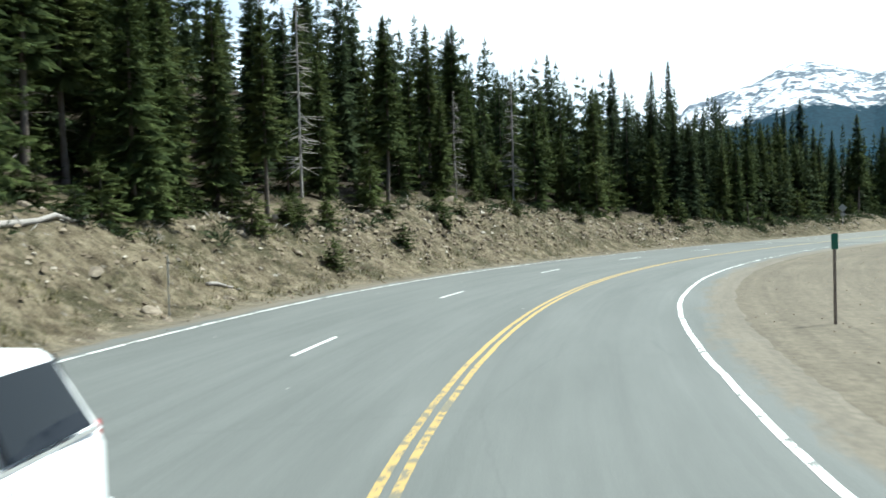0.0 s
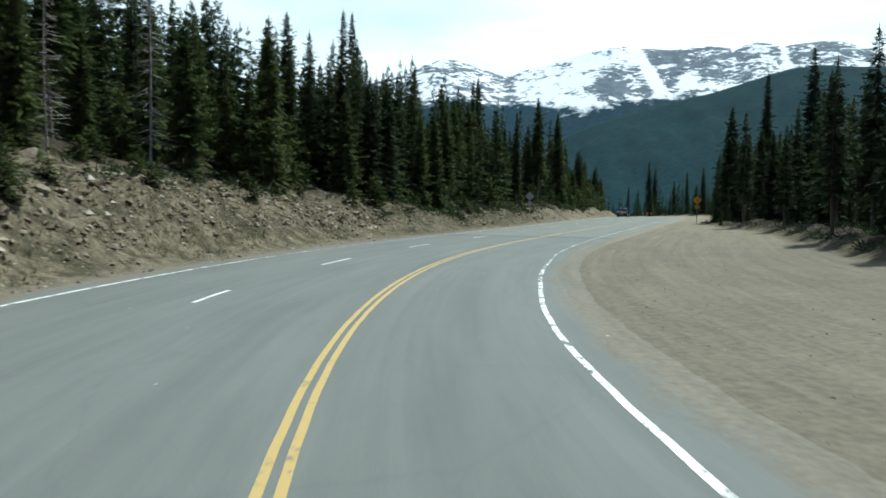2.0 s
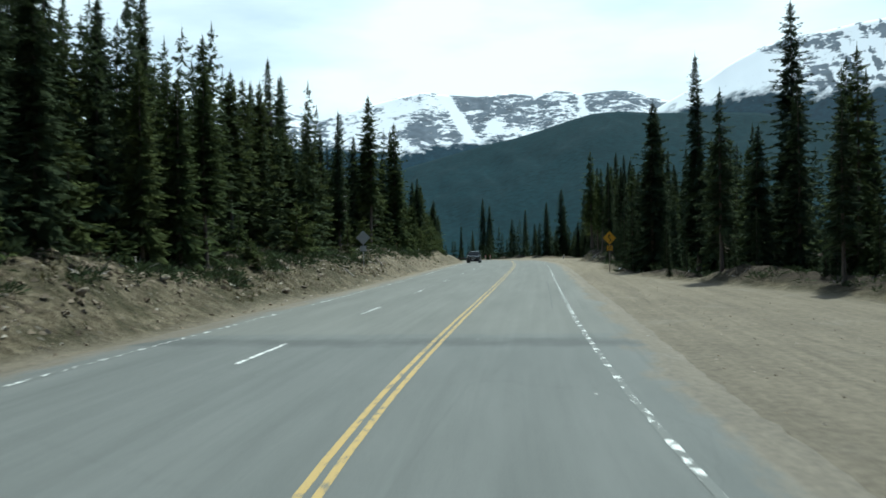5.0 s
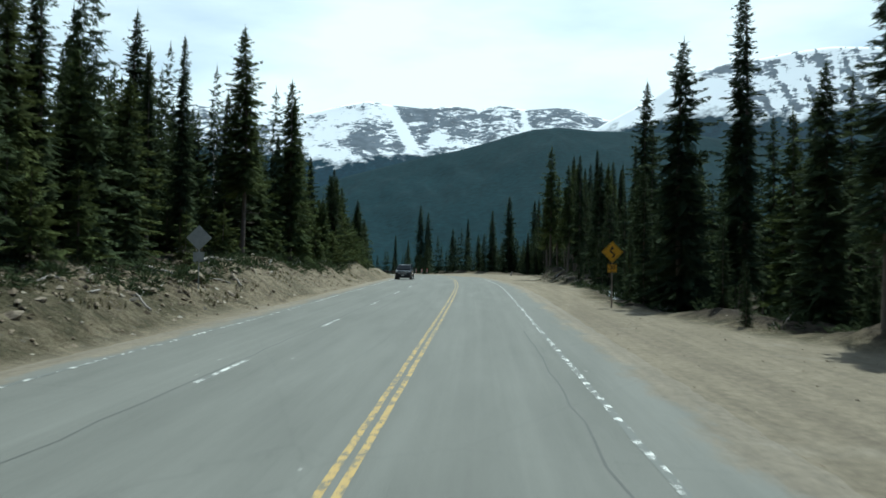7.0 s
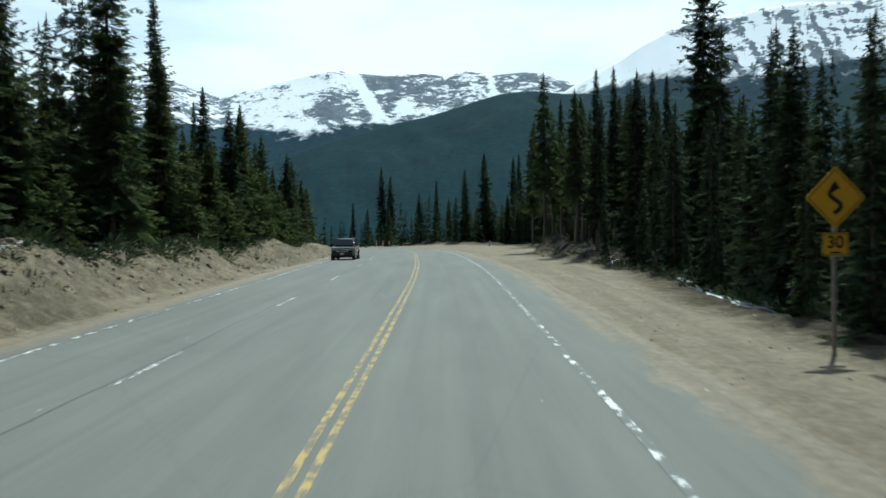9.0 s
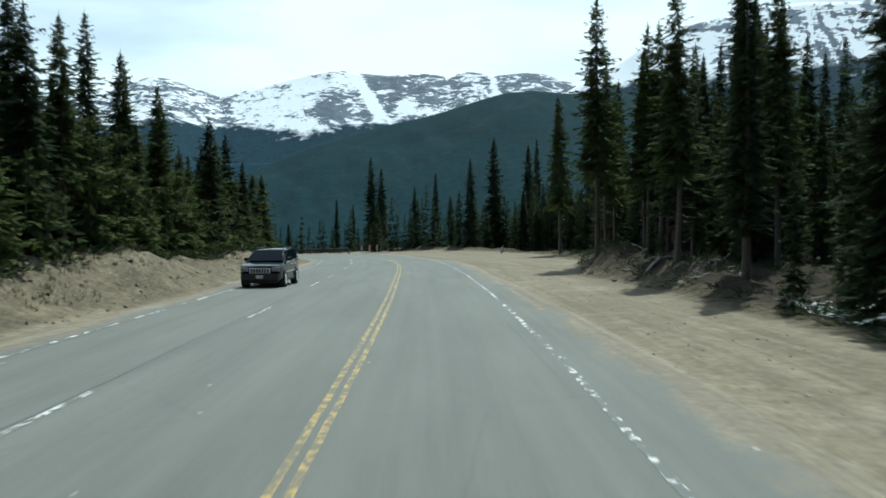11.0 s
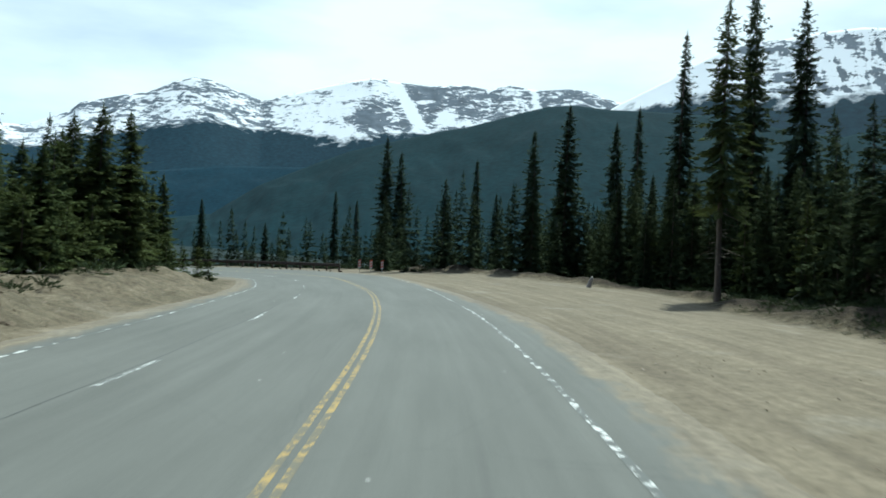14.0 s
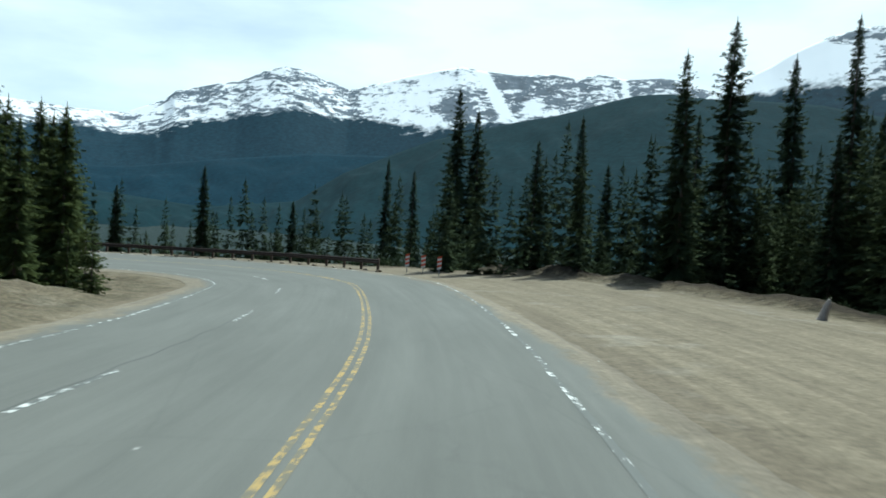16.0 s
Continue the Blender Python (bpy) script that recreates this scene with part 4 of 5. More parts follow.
scatter(75, (sy(-68), sy(112)), lambda s: (-15.0 if s < sy(-10) else -12.6, -24), 1.2, lambda r, x, y, s, o: plant("small", r.randrange(2), x, y, r.uniform(0.6, 1.2), r.uniform(0, 6.28)), 111)
scatter(9, (sy(90), sy(124)), lambda s: (rim_of(s) + 1.8, rim_of(s) + 5.0), 1.4, right_wood, 112)
scatter(34, (sy(-10), sy(150)), lambda s: (rim_of(s) - 0.8, rim_of(s) + 5), 1.2, lambda r, x, y, s, o: plant("deep", 0, x, y, r.uniform(0.14, 0.3), r.uniform(0, 6.28)), 113)
scatter(80, (sy(132), sy(166)), lambda s: (rim_of(s) + 1, 38), 1.5, lambda r, x, y, s, o: plant("spruce" if r.random() < 0.6 else "deep", r.randrange(2), x, y, r.uniform(0.4, 0.62), r.uniform(0, 6.28)), 109)
scatter(130, (sy(-30), sy(150)), lambda s: (rim_of(s), rim_of(s) + 14), 1.8, right_wood, 104)


scatter(8, (sy(92), sy(112)), lambda s: (rim_of(s) + 5.0, rim_of(s) + 9), 1.5, lambda r, x, y, s, o: plant("spruce", r.randrange(4), x, y, r.uniform(0.55, 0.75), r.uniform(0, 6.28)), 115)


scatter(18, (sy(48), sy(80)), lambda s: (rim_of(s) + 0.8, rim_of(s) + 6), 1.3, lambda r, x, y, s, o: plant("deep", 0, x, y, r.uniform(0.4, 0.6), r.uniform(0, 6.28)), 117)


def stand(name, label, n, place, seed, gap=4.0, low=0.55, high=0.95, kind="far"):
    """A stand of trees too many to tell apart, as one mesh."""
    r = random.Random(seed)
    src = []
    for me in (KINDS[kind][0][1], KINDS[kind][1][1]):
        v = np.empty(len(me.vertices) * 3, np.float32)
        me.vertices.foreach_get("co", v)
        src.append(v.reshape(-1, 3))
    verts, pts = [], []
    while len(pts) < n:
        x, y = place(r)
        if any((x - p) ** 2 + (y - q) ** 2 < gap for p, q in pts[-140:]) or any((x - p) ** 2 + (y - q) ** 2 < gap for p, q in spots):
            continue
        pts.append((x, y))
    px = np.array(pts)
    zs, _ = ground(px[:, 0], px[:, 1])
    for (x, y), z in zip(pts, zs):
        a, k, t = r.uniform(0, 6.283), r.uniform(low, high), r.uniform(0.85, 1.15)
        v = src[r.randrange(2)]
        c, sn = math.cos(a) * k, math.sin(a) * k
        verts.append(np.stack([v[:, 0] * c - v[:, 1] * sn + x, v[:, 0] * sn + v[:, 1] * c + y, v[:, 2] * k * t + z], 1))
    verts = np.concatenate(verts)
    me = bpy.data.meshes.new(name)
    nf = len(verts) // 4
    me.vertices.add(len(verts))
    me.vertices.foreach_set("co", verts.astype(np.float32).ravel())
    me.loops.add(nf * 4)
    me.loops.foreach_set("vertex_index", np.arange(nf * 4, dtype=np.int32))
    me.polygons.add(nf)
    me.polygons.foreach_set("loop_start", np.arange(0, nf * 4, 4, dtype=np.int32))
    me.materials.append(spruce)
    me.update(calc_edges=True)
    me.validate()
    tagged(new(name, me), label, "forest", kind="stuff")


def along(s0, s1, o0, o1):
    def place(r):
        s, o = r.uniform(s0, s1), r.uniform(o0, o1)
        return on_road(s, o)[:2]
    return place


stand("hillside_forest", "dense dark spruce forest on the hillside above the bank", 190, along(sy(-74), sy(125), -26, -55), 201, 4.5, 0.6, 0.95)
stand("roadside_forest", "dense dark spruce forest behind the gravel pull-out", 120, along(sy(-45), sy(165), 25, 52), 202, 4.5, 0.6, 0.95)


stand("upper_forest", "dark spruce forest climbing the hill above the road", 400, along(sy(-74), sy(60), -46, -140), 205, 9.0, 0.8, 1.15, "distant")
stand("outer_forest", "dark spruce forest reaching away from the road", 240, along(sy(-50), sy(165), 48, 150), 206, 9.0, 0.6, 1.0, "distant")


def valley(r):
    while True:
        x, y = r.uniform(-120, 70), r.uniform(188, 330)
        s, o = road_coords(np.array([x]), np.array([y]))
        if abs(o[0]) > 10:
            return x, y


def bend(r):
    while True:
        x, y = r.uniform(-85, 26), r.uniform(176, 216)
        s, o = road_coords(np.array([x]), np.array([y]))
        if 9 < o[0] < 32:
            return x, y


def behind_rim(r):
    s = r.uniform(sy(134), sy(168) + 8)
    return on_road(s, rim_of(s) + 1.5 + 26 * r.random())[:2]


stand("rim_forest", "dark low spruce thicket behind the gravel pull-out", 300, behind_rim, 207, 1.5, 0.42, 0.74)
stand("island_thicket", "dense olive-dark pine thicket inside the bend", 100, along(sy(84), sy(148), -15.5, -34), 210, 1.8, 0.36, 0.62, "deep")
stand("thicket", "dark spruce thicket inside the roadside wood above the bank", 80, along(sy(-6), sy(66), -13.2, -24), 208, 1.6, 0.5, 0.85)
stand("inner_forest", "dark spruces deep inside the hillside wood", 46, along(sy(-38), sy(45), -18, -36), 209, 3.5, 0.6, 0.85, "deep")
stand("valley_forest", "scattered spruces on the slope falling away beyond the bend", 380, valley, 203, 5.0, 0.4, 0.8, "distant")
stand("bend_forest", "row of dark spruces just below the guard rail", 260, bend, 204, 1.8, 0.38, 0.62)
for x, y, top in ((-30, 196, 5.5), (-24, 202, 3.0), (-40, 200, 3.6), (-16, 205, 5.0), (-2, 196, 7.0), (1.5, 200, 8.4), (4, 203, 6.0), (12, 206, 9.5), (22, 190, 11.0), (26, 178, 13.0), (-12.5, 199, 4.0)):
    z = height(x, y)
    plant("spruce", wood.randrange(4), x, y, max(0.35, (top - z) / 15), wood.uniform(0, 6.28), z)
    spots.append((x, y))
for ob in first.values():      # the patterns themselves go to free places in the wood behind
    k = len(spots)
    x, y = -44 - 2.6 * (k % 9), -20 + 3.1 * (k % 13)
    spots.append((x, y))
    ob.matrix_basis = Matrix.Translation((x, y, height(x, y)))


def undergrowth(name, label, n, place, seed, mat, size, quads_each, wide=0.07):
    """Low bushes on the forest floor, too many to count, as one mesh."""
    r = random.Random(seed)
    pts = np.array([place(r) for _ in range(n)])
    zs, _ = ground(pts[:, 0], pts[:, 1])
    quads = []
    for (x, y), z in zip(pts, zs):
        k, c = r.uniform(*size), Vector((x, y, z))
        for _ in range(quads_each):
            a, e = r.uniform(0, 6.283), r.uniform(0.0, 1.3)
            v = Vector((math.cos(a) * math.cos(e), math.sin(a) * math.cos(e), math.sin(e) * 0.8)) * (k * r.uniform(0.6, 1.0))
            n2 = v.cross(Vector((r.uniform(-1, 1), r.uniform(-1, 1), 0.6))).normalized() * (k * wide)
            b = c + v * r.uniform(0.3, 0.6)
            t = b + (v + Vector((r.uniform(-1, 1), r.uniform(-1, 1), r.uniform(-0.6, 0.6))) * (0.6 * k)) * 0.5
            quads.append((b, b.lerp(t, 0.6) + n2, t, b.lerp(t, 0.5) - n2))
    tagged(new(name, quads_mesh(name, quads, mat)), label, "undergrowth", kind="stuff")


def bank_top(r):
    s, q = r.uniform(sy(-72), sy(150)), r.random()
    return on_road(s, (-13.0 if s < sy(-10) else -10.9) - 15 * q * q)[:2]


def rim_top(r):
    s = r.uniform(sy(-48), sy(155))
    return on_road(s, rim_of(s) - 0.3 + 9 * r.random() ** 1.6)[:2]


undergrowth("forest_undergrowth", "low dark green bushes along the forest edge above the bank", 1100, bank_top, 301, spruce, (0.3, 0.9), 34)
undergrowth("bank_scrub", "dark low scrub spilling over the top of the bank", 420, lambda r: on_road(r.uniform(sy(0), sy(75)), -10.4 - 3.0 * r.random())[:2], 306, spruce, (0.25, 0.7), 34)
undergrowth("rim_undergrowth", "low dark bushes under the trees behind the pull-out", 900, rim_top, 302, spruce, (0.3, 0.8), 26)
def mound(r):
    s = r.uniform(sy(84), sy(140))
    return on_road(s, float(np.interp(s, [sy(84), sy(93), sy(100), sy(113), sy(126), sy(140)], [9.9, 10.0, 9.7, 12.6, 15.9, 17.2])) + r.uniform(0.0, 3.2))[:2]


undergrowth("slope_scrub", "dark scrub on the slope below the guard rail", 620, lambda r: on_road(r.uniform(sy(168) + 14, END - 3), 8.8 + 12 * r.random())[:2], 307, spruce, (0.5, 1.3), 26)
undergrowth("rim_scrub", "dark scrub and dead litter on the rim of the pull-out", 420, lambda r: on_road((q := r.uniform(sy(112), sy(163))), rim_of(q) - 2.0 + 3.5 * r.random())[:2], 308, spruce, (0.2, 0.6), 24)
undergrowth("mound_debris", "dark roots, bark and litter heaped on the rim of the pull-out", 800, mound, 304, bark, (0.10, 0.30), 9, 0.05)
undergrowth("mound_bushes", "low dark green plants on the rim of the pull-out", 200, mound, 305, spruce, (0.15, 0.4), 22)
undergrowth("dead_brush", "tangled grey dead brush on the forest floor", 500, lambda r: bank_top(r) if r.random() < 0.6 else rim_top(r), 303, grey_wood, (0.4, 1.1), 8, 0.018)


scatter(46, (sy(102), sy(140)), lambda s: (rim_of(s) + 2.5, rim_of(s) + 20), 1.6, lambda r, x, y, s, o: plant(*r.choice((("spruce", 3), ("spruce", 1), ("bare", 0), ("bare", 1), ("deep", 0))), x, y, r.uniform(0.72, 1.0), r.uniform(0, 6.28)), 122)
scatter(60, (sy(74), sy(146)), lambda s: (-11.8, -16.5), 1.1, lambda r, x, y, s, o: plant("small", r.randrange(2), x, y, r.uniform(0.6, 1.15), r.uniform(0, 6.28)), 123)
scatter(44, (sy(80), sy(146)), lambda s: (-13.6, -24), 1.3, lambda r, x, y, s, o: plant(*r.choice((("lodgepole", 1), ("lodgepole", 0), ("spruce", 2))), x, y, r.uniform(0.45, 0.72), r.uniform(0, 6.28)), 124)


# ---- rocks, logs and scrub on the banks ----
def rock_mesh(seed, flat=0.6):
    r = random.Random(seed)
    bm = bmesh.new()
    bmesh.ops.create_icosphere(bm, subdivisions=2, radius=0.5)
    ax = [Vector((r.uniform(-1, 1), r.uniform(-1, 1), r.uniform(-1, 1))).normalized() for _ in range(9)]
    cut = [r.uniform(0.28, 0.46) for _ in ax]
    for v in bm.verts:
        for n, c in zip(ax, cut):
            d = v.co.dot(n)
            if d > c:
                v.co -= n * (d - c)
        v.co *= 1 + 0.05 * noise.noise(v.co * 4)
        v.co.z *= flat
    me = bpy.data.meshes.new("rock")
    bm.to_mesh(me)
    bm.free()
    me.materials.append(rock_mat)
    return me


ROCKS = [rock_mesh(i, 0.55 + 0.08 * (i % 4)) for i in range(8)]


def lay_rock(r, x, y, size, label="angular grey-brown rock lying on the roadside bank"):
    ob = new("rock", ROCKS[r.randrange(8)])
    ob.matrix_basis = Matrix.LocRotScale((x, y, height(x, y) + size * 0.08), Euler((r.uniform(-0.4, 0.4), r.uniform(-0.4, 0.4), r.uniform(0, 6.28))), (size * r.uniform(0.8, 1.4), size, size * r.uniform(0.7, 1.1)))
    return tagged(ob, label, "rock", group="rocks on the banks")


rr = random.Random(300)
lay_rock(rr, -14.49, -36.65, 0.75, "pale angular rock high on the roadside bank")
lay_rock(rr, -9.85, -46.07, 0.7, "pale angular rock low on the roadside bank")
for _ in range(150):
    s, a = rr.uniform(sy(-72), sy(60)), rr.random()
    x, y, _z = on_road(s, -9.0 - (6.0 if s < sy(-15) else 4.2) * a ** 0.7)
    lay_rock(rr, x, y, rr.choice((0.2, 0.25, 0.3, 0.35, 0.45, 0.6)) * (0.8 if s > sy(-20) else 1.0))
for _ in range(22):
    s = rr.uniform(sy(84), sy(124))
    x, y, _z = on_road(s, rim_of(s) - 1.2 + rr.uniform(0, 3))
    lay_rock(rr, x, y, rr.uniform(0.2, 0.5), "dirty rock on the rim of the gravel pull-out")


def pebbles():
    """Loose stones on the bank and shoulders, too many to count."""
    r = random.Random(310)
    base = [(1, 0, 0), (-0.6, 0.8, 0.05), (-0.5, -0.8, 0), (0.1, 0.1, 0.8), (0.3, -0.6, 0.5)]
    pts = []
    for _ in range(5200):
        s = r.uniform(sy(-74), sy(125))
        if r.random() < 0.8:
            o = -8.2 - 7.0 * r.random() ** 1.3
        else:
            o = 5.2 + 6 * r.random()
        pts.append(on_road(s, o)[:2])
    for _ in range(1900):      # rubble along the upper bank
        s = r.uniform(sy(-50), sy(-6))
        pts.append(on_road(s, -10.3 - (3.6 if s < sy(-18) else 2.4) * r.random())[:2])
    for _ in range(6500):      # clods of soil
        s = r.uniform(sy(-74), sy(70))
        pts.append(on_road(s, -9.2 - (6.0 if s < sy(-18) else 3.4) * r.random() ** 0.6)[:2])
    p = np.array(pts)
    z, _ = ground(p[:, 0], p[:, 1])
    v, f = [], []
    for n_, ((x, y), h) in enumerate(zip(pts, z)):
        k, a = (0.03 + 0.11 * r.random() ** 2.5) * (1.0 if n_ < 5200 else 1.8 if n_ < 7100 else 1.3), 0.0
        k = min(k, 0.045) if x > np.interp(y, LINE[:, 1], LINE[:, 0]) + 4 else k
        a = r.uniform(0, 6.28)
        n = len(v)
        for bx, by, bz in base:
            j = r.uniform(0.7, 1.3) * k
            v.append((x + (bx * math.cos(a) - by * math.sin(a)) * j, y + (bx * math.sin(a) + by * math.cos(a)) * j, h + bz * j * 0.9 - 0.01))
        f += [(n, n + 1, n + 3), (n + 1, n + 2, n + 3), (n + 2, n + 4, n + 3), (n + 4, n, n + 3), (n + 2, n, n + 4)]
    tagged(new("loose_stones", mesh_of("loose_stones", v, f, stone_mat)), "loose pale stones scattered over bank and shoulder", "stones", kind="stuff")


def stone_material():
    m = Mat("loose_stone", 0.9, 0, 0.2)
    c = m.ramp(m.island(), (0.0, (0.12, 0.094, 0.064)), (0.85, (0.26, 0.212, 0.152)), (1.0, (0.46, 0.42, 0.35)))
    return m.done(c)


stone_mat = stone_material()
pebbles()


def grass_tufts():
    """Dry and green grass on the bank."""
    r = random.Random(320)
    m = Mat("bank_grass", 0.9, 0, 0.1)
    mat = m.done(m.ramp(m.island(), (0.0, (0.055, 0.06, 0.022)), (0.5, (0.12, 0.115, 0.05)), (1.0, (0.27, 0.22, 0.12))))
    pts = []
    for _ in range(40000):
        if len(pts) >= 2600:
            break
        s, o = r.uniform(sy(-70), sy(110)), -9.3 - 6.5 * r.random()
        x, y, _z = on_road(s, o)
        if noise.noise(Vector((x * 0.22, y * 0.22, 3.0))) > 0.05:
            pts.append((x, y))
    p = np.array(pts)
    z, _ = ground(p[:, 0], p[:, 1])
    v, f = [], []
    for (x, y), h in zip(pts, z):
        for _ in range(6):
            a, l, w = r.uniform(0, 6.28), r.uniform(0.08, 0.22), 0.018
            bx, by = x + r.uniform(-0.15, 0.15), y + r.uniform(-0.15, 0.15)
            n = len(v)
            v += [(bx - w * math.sin(a), by + w * math.cos(a), h - 0.03), (bx + w * math.sin(a), by - w * math.cos(a), h - 0.03), (bx + l * 0.5 * math.cos(a), by + l * 0.5 * math.sin(a), h + l)]
            f.append((n, n + 1, n + 2))
    tagged(new("bank_grass", mesh_of("bank_grass", v, f, mat)), "thin dry and green grass on the stony bank", "grass", kind="stuff")


grass_tufts()


def log(x, y, length, r0, turn, lift=0.0, label="fallen grey log lying across the bank"):
    rng = random.Random(int(x * 10 + y))
    bm = bmesh.new()
    c, s = math.cos(radians(turn)), math.sin(radians(turn))
    n, loops = 9, []
    for k in range(n):
        p = k / (n - 1) - 0.5
        px, py = x + c * length * p, y + s * length * p
        q = Vector((px, py, height(px, py) + r0 * 0.7 + lift))
        r = r0 * (1.1 - 0.5 * k / n) * rng.uniform(0.88, 1.12)
        loops.append([bm.verts.new(q + Vector((-s, c, 0)) * (r * math.cos(6.2832 * i / 8)) + Vector((0, 0, r * math.sin(6.2832 * i / 8)))) for i in range(8)])
    for a, b in zip(loops, loops[1:]):
        for i in range(8):
            bm.faces.new((a[i], a[(i + 1) % 8], b[(i + 1) % 8], b[i]))
    bm.faces.new(loops[0][::-1])
    bm.faces.new(loops[-1])
    ob = part("fallen_log", bm, grey_wood, None, "", True)
    return tagged(ob, label, "log", group="fallen logs")


def bank_spot(yy, o):
    x, y, _z = on_road(sy(yy), o)
    return x, y


for yy, o, l, r0, turn in ((-62, -13.4, 6.0, 0.10, 120), (-57, -11.0, 1.8, 0.06, 110), (44, -12.0, 4.5, 0.1, 60), (52, -11.4, 3.5, 0.08, 100), (60, -12.2, 5.0, 0.09, 75), (34, -12.5, 3.0, 0.09, 20),
                           (24, -10.6, 2.6, 0.05, 70), (28, -10.2, 2.0, 0.04, 140), (31, -10.8, 3.2, 0.06, 95), (38, -10.9, 2.4, 0.05, 50), (40, -10.2, 1.8, 0.04, 120), (21, -11.2, 3.0, 0.06, 110), (92, 12.5, 4.0, 0.08, 30), (100, 13.0, 3.0, 0.06, 120), (58, 13.0, 4.5, 0.08, 70)):
    log(*bank_spot(yy, o), l, r0, turn)
scatter(45, (sy(-68), sy(20)), lambda s: (-13.2 if s < sy(-12) else -11.4, -16.5), 0.9, lambda r, x, y, s, o: plant('small', 1, x, y, r.uniform(0.3, 0.7), r.uniform(0, 6.28), None, 0.6), 330)
for yy, o, k in ((-58.5, -14.2, 0.7), (-52, -13.6, 0.6), (-50, -11.2, 0.42), (-47, -13.6, 0.45), (-44, -11.4, 0.40), (-38.5, -12.3, 0.42), (-30, -12.6, 0.32), (-22, -12.2, 0.3), (-60, -15.0, 0.6)):
    x, y = bank_spot(yy, o)
    plant("small", 1, x, y, k * 1.35, rr.uniform(0, 6.28), None, 0.75)


def leaning_stump(x, y, h, lean):
    """A broken pale trunk, leaning, splintered at its top."""
    rng = random.Random(41)
    bm = bmesh.new()
    n, loops = 10, []
    for k, (z, rad) in enumerate(((-0.25, 0.27), (0.0, 0.22), (0.25 * h, 0.17), (0.6 * h, 0.145), (0.85 * h, 0.12), (h, 0.06))):
        loops.append([bm.verts.new((rad * rng.uniform(0.88, 1.12) * math.cos(6.2832 * i / n) + lean * z, rad * rng.uniform(0.88, 1.12) * math.sin(6.2832 * i / n), z + (rng.uniform(-0.10, 0.12) if k == 5 else 0))) for i in range(n)])
    for a, b in zip(loops, loops[1:]):
        for i in range(n):
            bm.faces.new((a[i], a[(i + 1) % n], b[(i + 1) % n], b[i]))
    bm.faces.new(loops[-1])
    ob = part("tree_stump", bm, grey_wood, None, "", True, m=pose(x, y, height(x, y)))
    tagged(ob, "pale leaning broken tree stump at the gravel's rim", "tree stump")


leaning_stump(9.4, 159.6, 0.72, 0.3)


# ---- road signs ----
galv = plain("galvanised_steel", (0.42, 0.43, 0.43), 0.45, 0.8, 0.5)
sign_back = plain("sign_back", (0.42, 0.44, 0.44), 0.55, 0.25, 0.4)
sign_yellow = plain("sign_yellow", (0.75, 0.38, 0.02), 0.4, 0, 0.5, 0.06)
sign_black = plain("sign_black", (0.012, 0.012, 0.012), 0.5)
sign_green = plain("sign_green", (0.01, 0.13, 0.09), 0.4)
weathered_post = plain("weathered_post", (0.24, 0.20, 0.16), 0.9, 0, 0.2, 0.3, 9)


def diamond(side, thick=0.004, y=0.0):
    """A square plate on its corner, rounded, facing -y, its middle at the origin."""
    bm = bmesh.new()
    box(bm, -side / 2, side / 2, y - thick / 2, y + thick / 2, -side / 2, side / 2)
    edges = [e for e in bm.edges if abs(e.verts[0].co.x - e.verts[1].co.x) < 1e-6 and abs(e.verts[0].co.z - e.verts[1].co.z) < 1e-6]
    bmesh.ops.bevel(bm, geom=edges, offset=side * 0.06, segments=3, affect="EDGES", profile=0.5)
    bmesh.ops.rotate(bm, verts=bm.verts, cent=(0, 0, 0), matrix=Matrix.Rotation(radians(45), 3, "Y"))
    return bm


def ribbon(pts, w, y):
    """A flat winding stroke in the plane of a sign."""
    bm = bmesh.new()
    prev = None
    for i, p in enumerate(pts):
        a, b = Vector(pts[max(i - 1, 0)]), Vector(pts[min(i + 1, len(pts) - 1)])
        d = (b - a).normalized()
        n = Vector((-d.y, d.x)) * w / 2
        pair = [bm.verts.new((p[0] + n.x, y, p[1] + n.y)), bm.verts.new((p[0] - n.x, y, p[1] - n.y))]
        if prev:
            bm.faces.new((prev[0], prev[1], pair[1], pair[0]))
        prev = pair
    return bm


def text_part(name, body, size, mat, parent, m):
    cu = bpy.data.curves.new(name, "FONT")
    cu.body, cu.size, cu.align_x, cu.align_y, cu.extrude, cu.offset = body, size, "CENTER", "CENTER", 0.0008, size * 0.02
    tmp = new(name, cu)
    me = bpy.data.meshes.new_from_object(tmp.evaluated_get(bpy.context.evaluated_depsgraph_get()))
    bpy.data.objects.remove(tmp)
    me.materials.clear()
    me.materials.append(mat)
    ob = piece(name, me, parent)
    ob.matrix_basis = m
    return ob


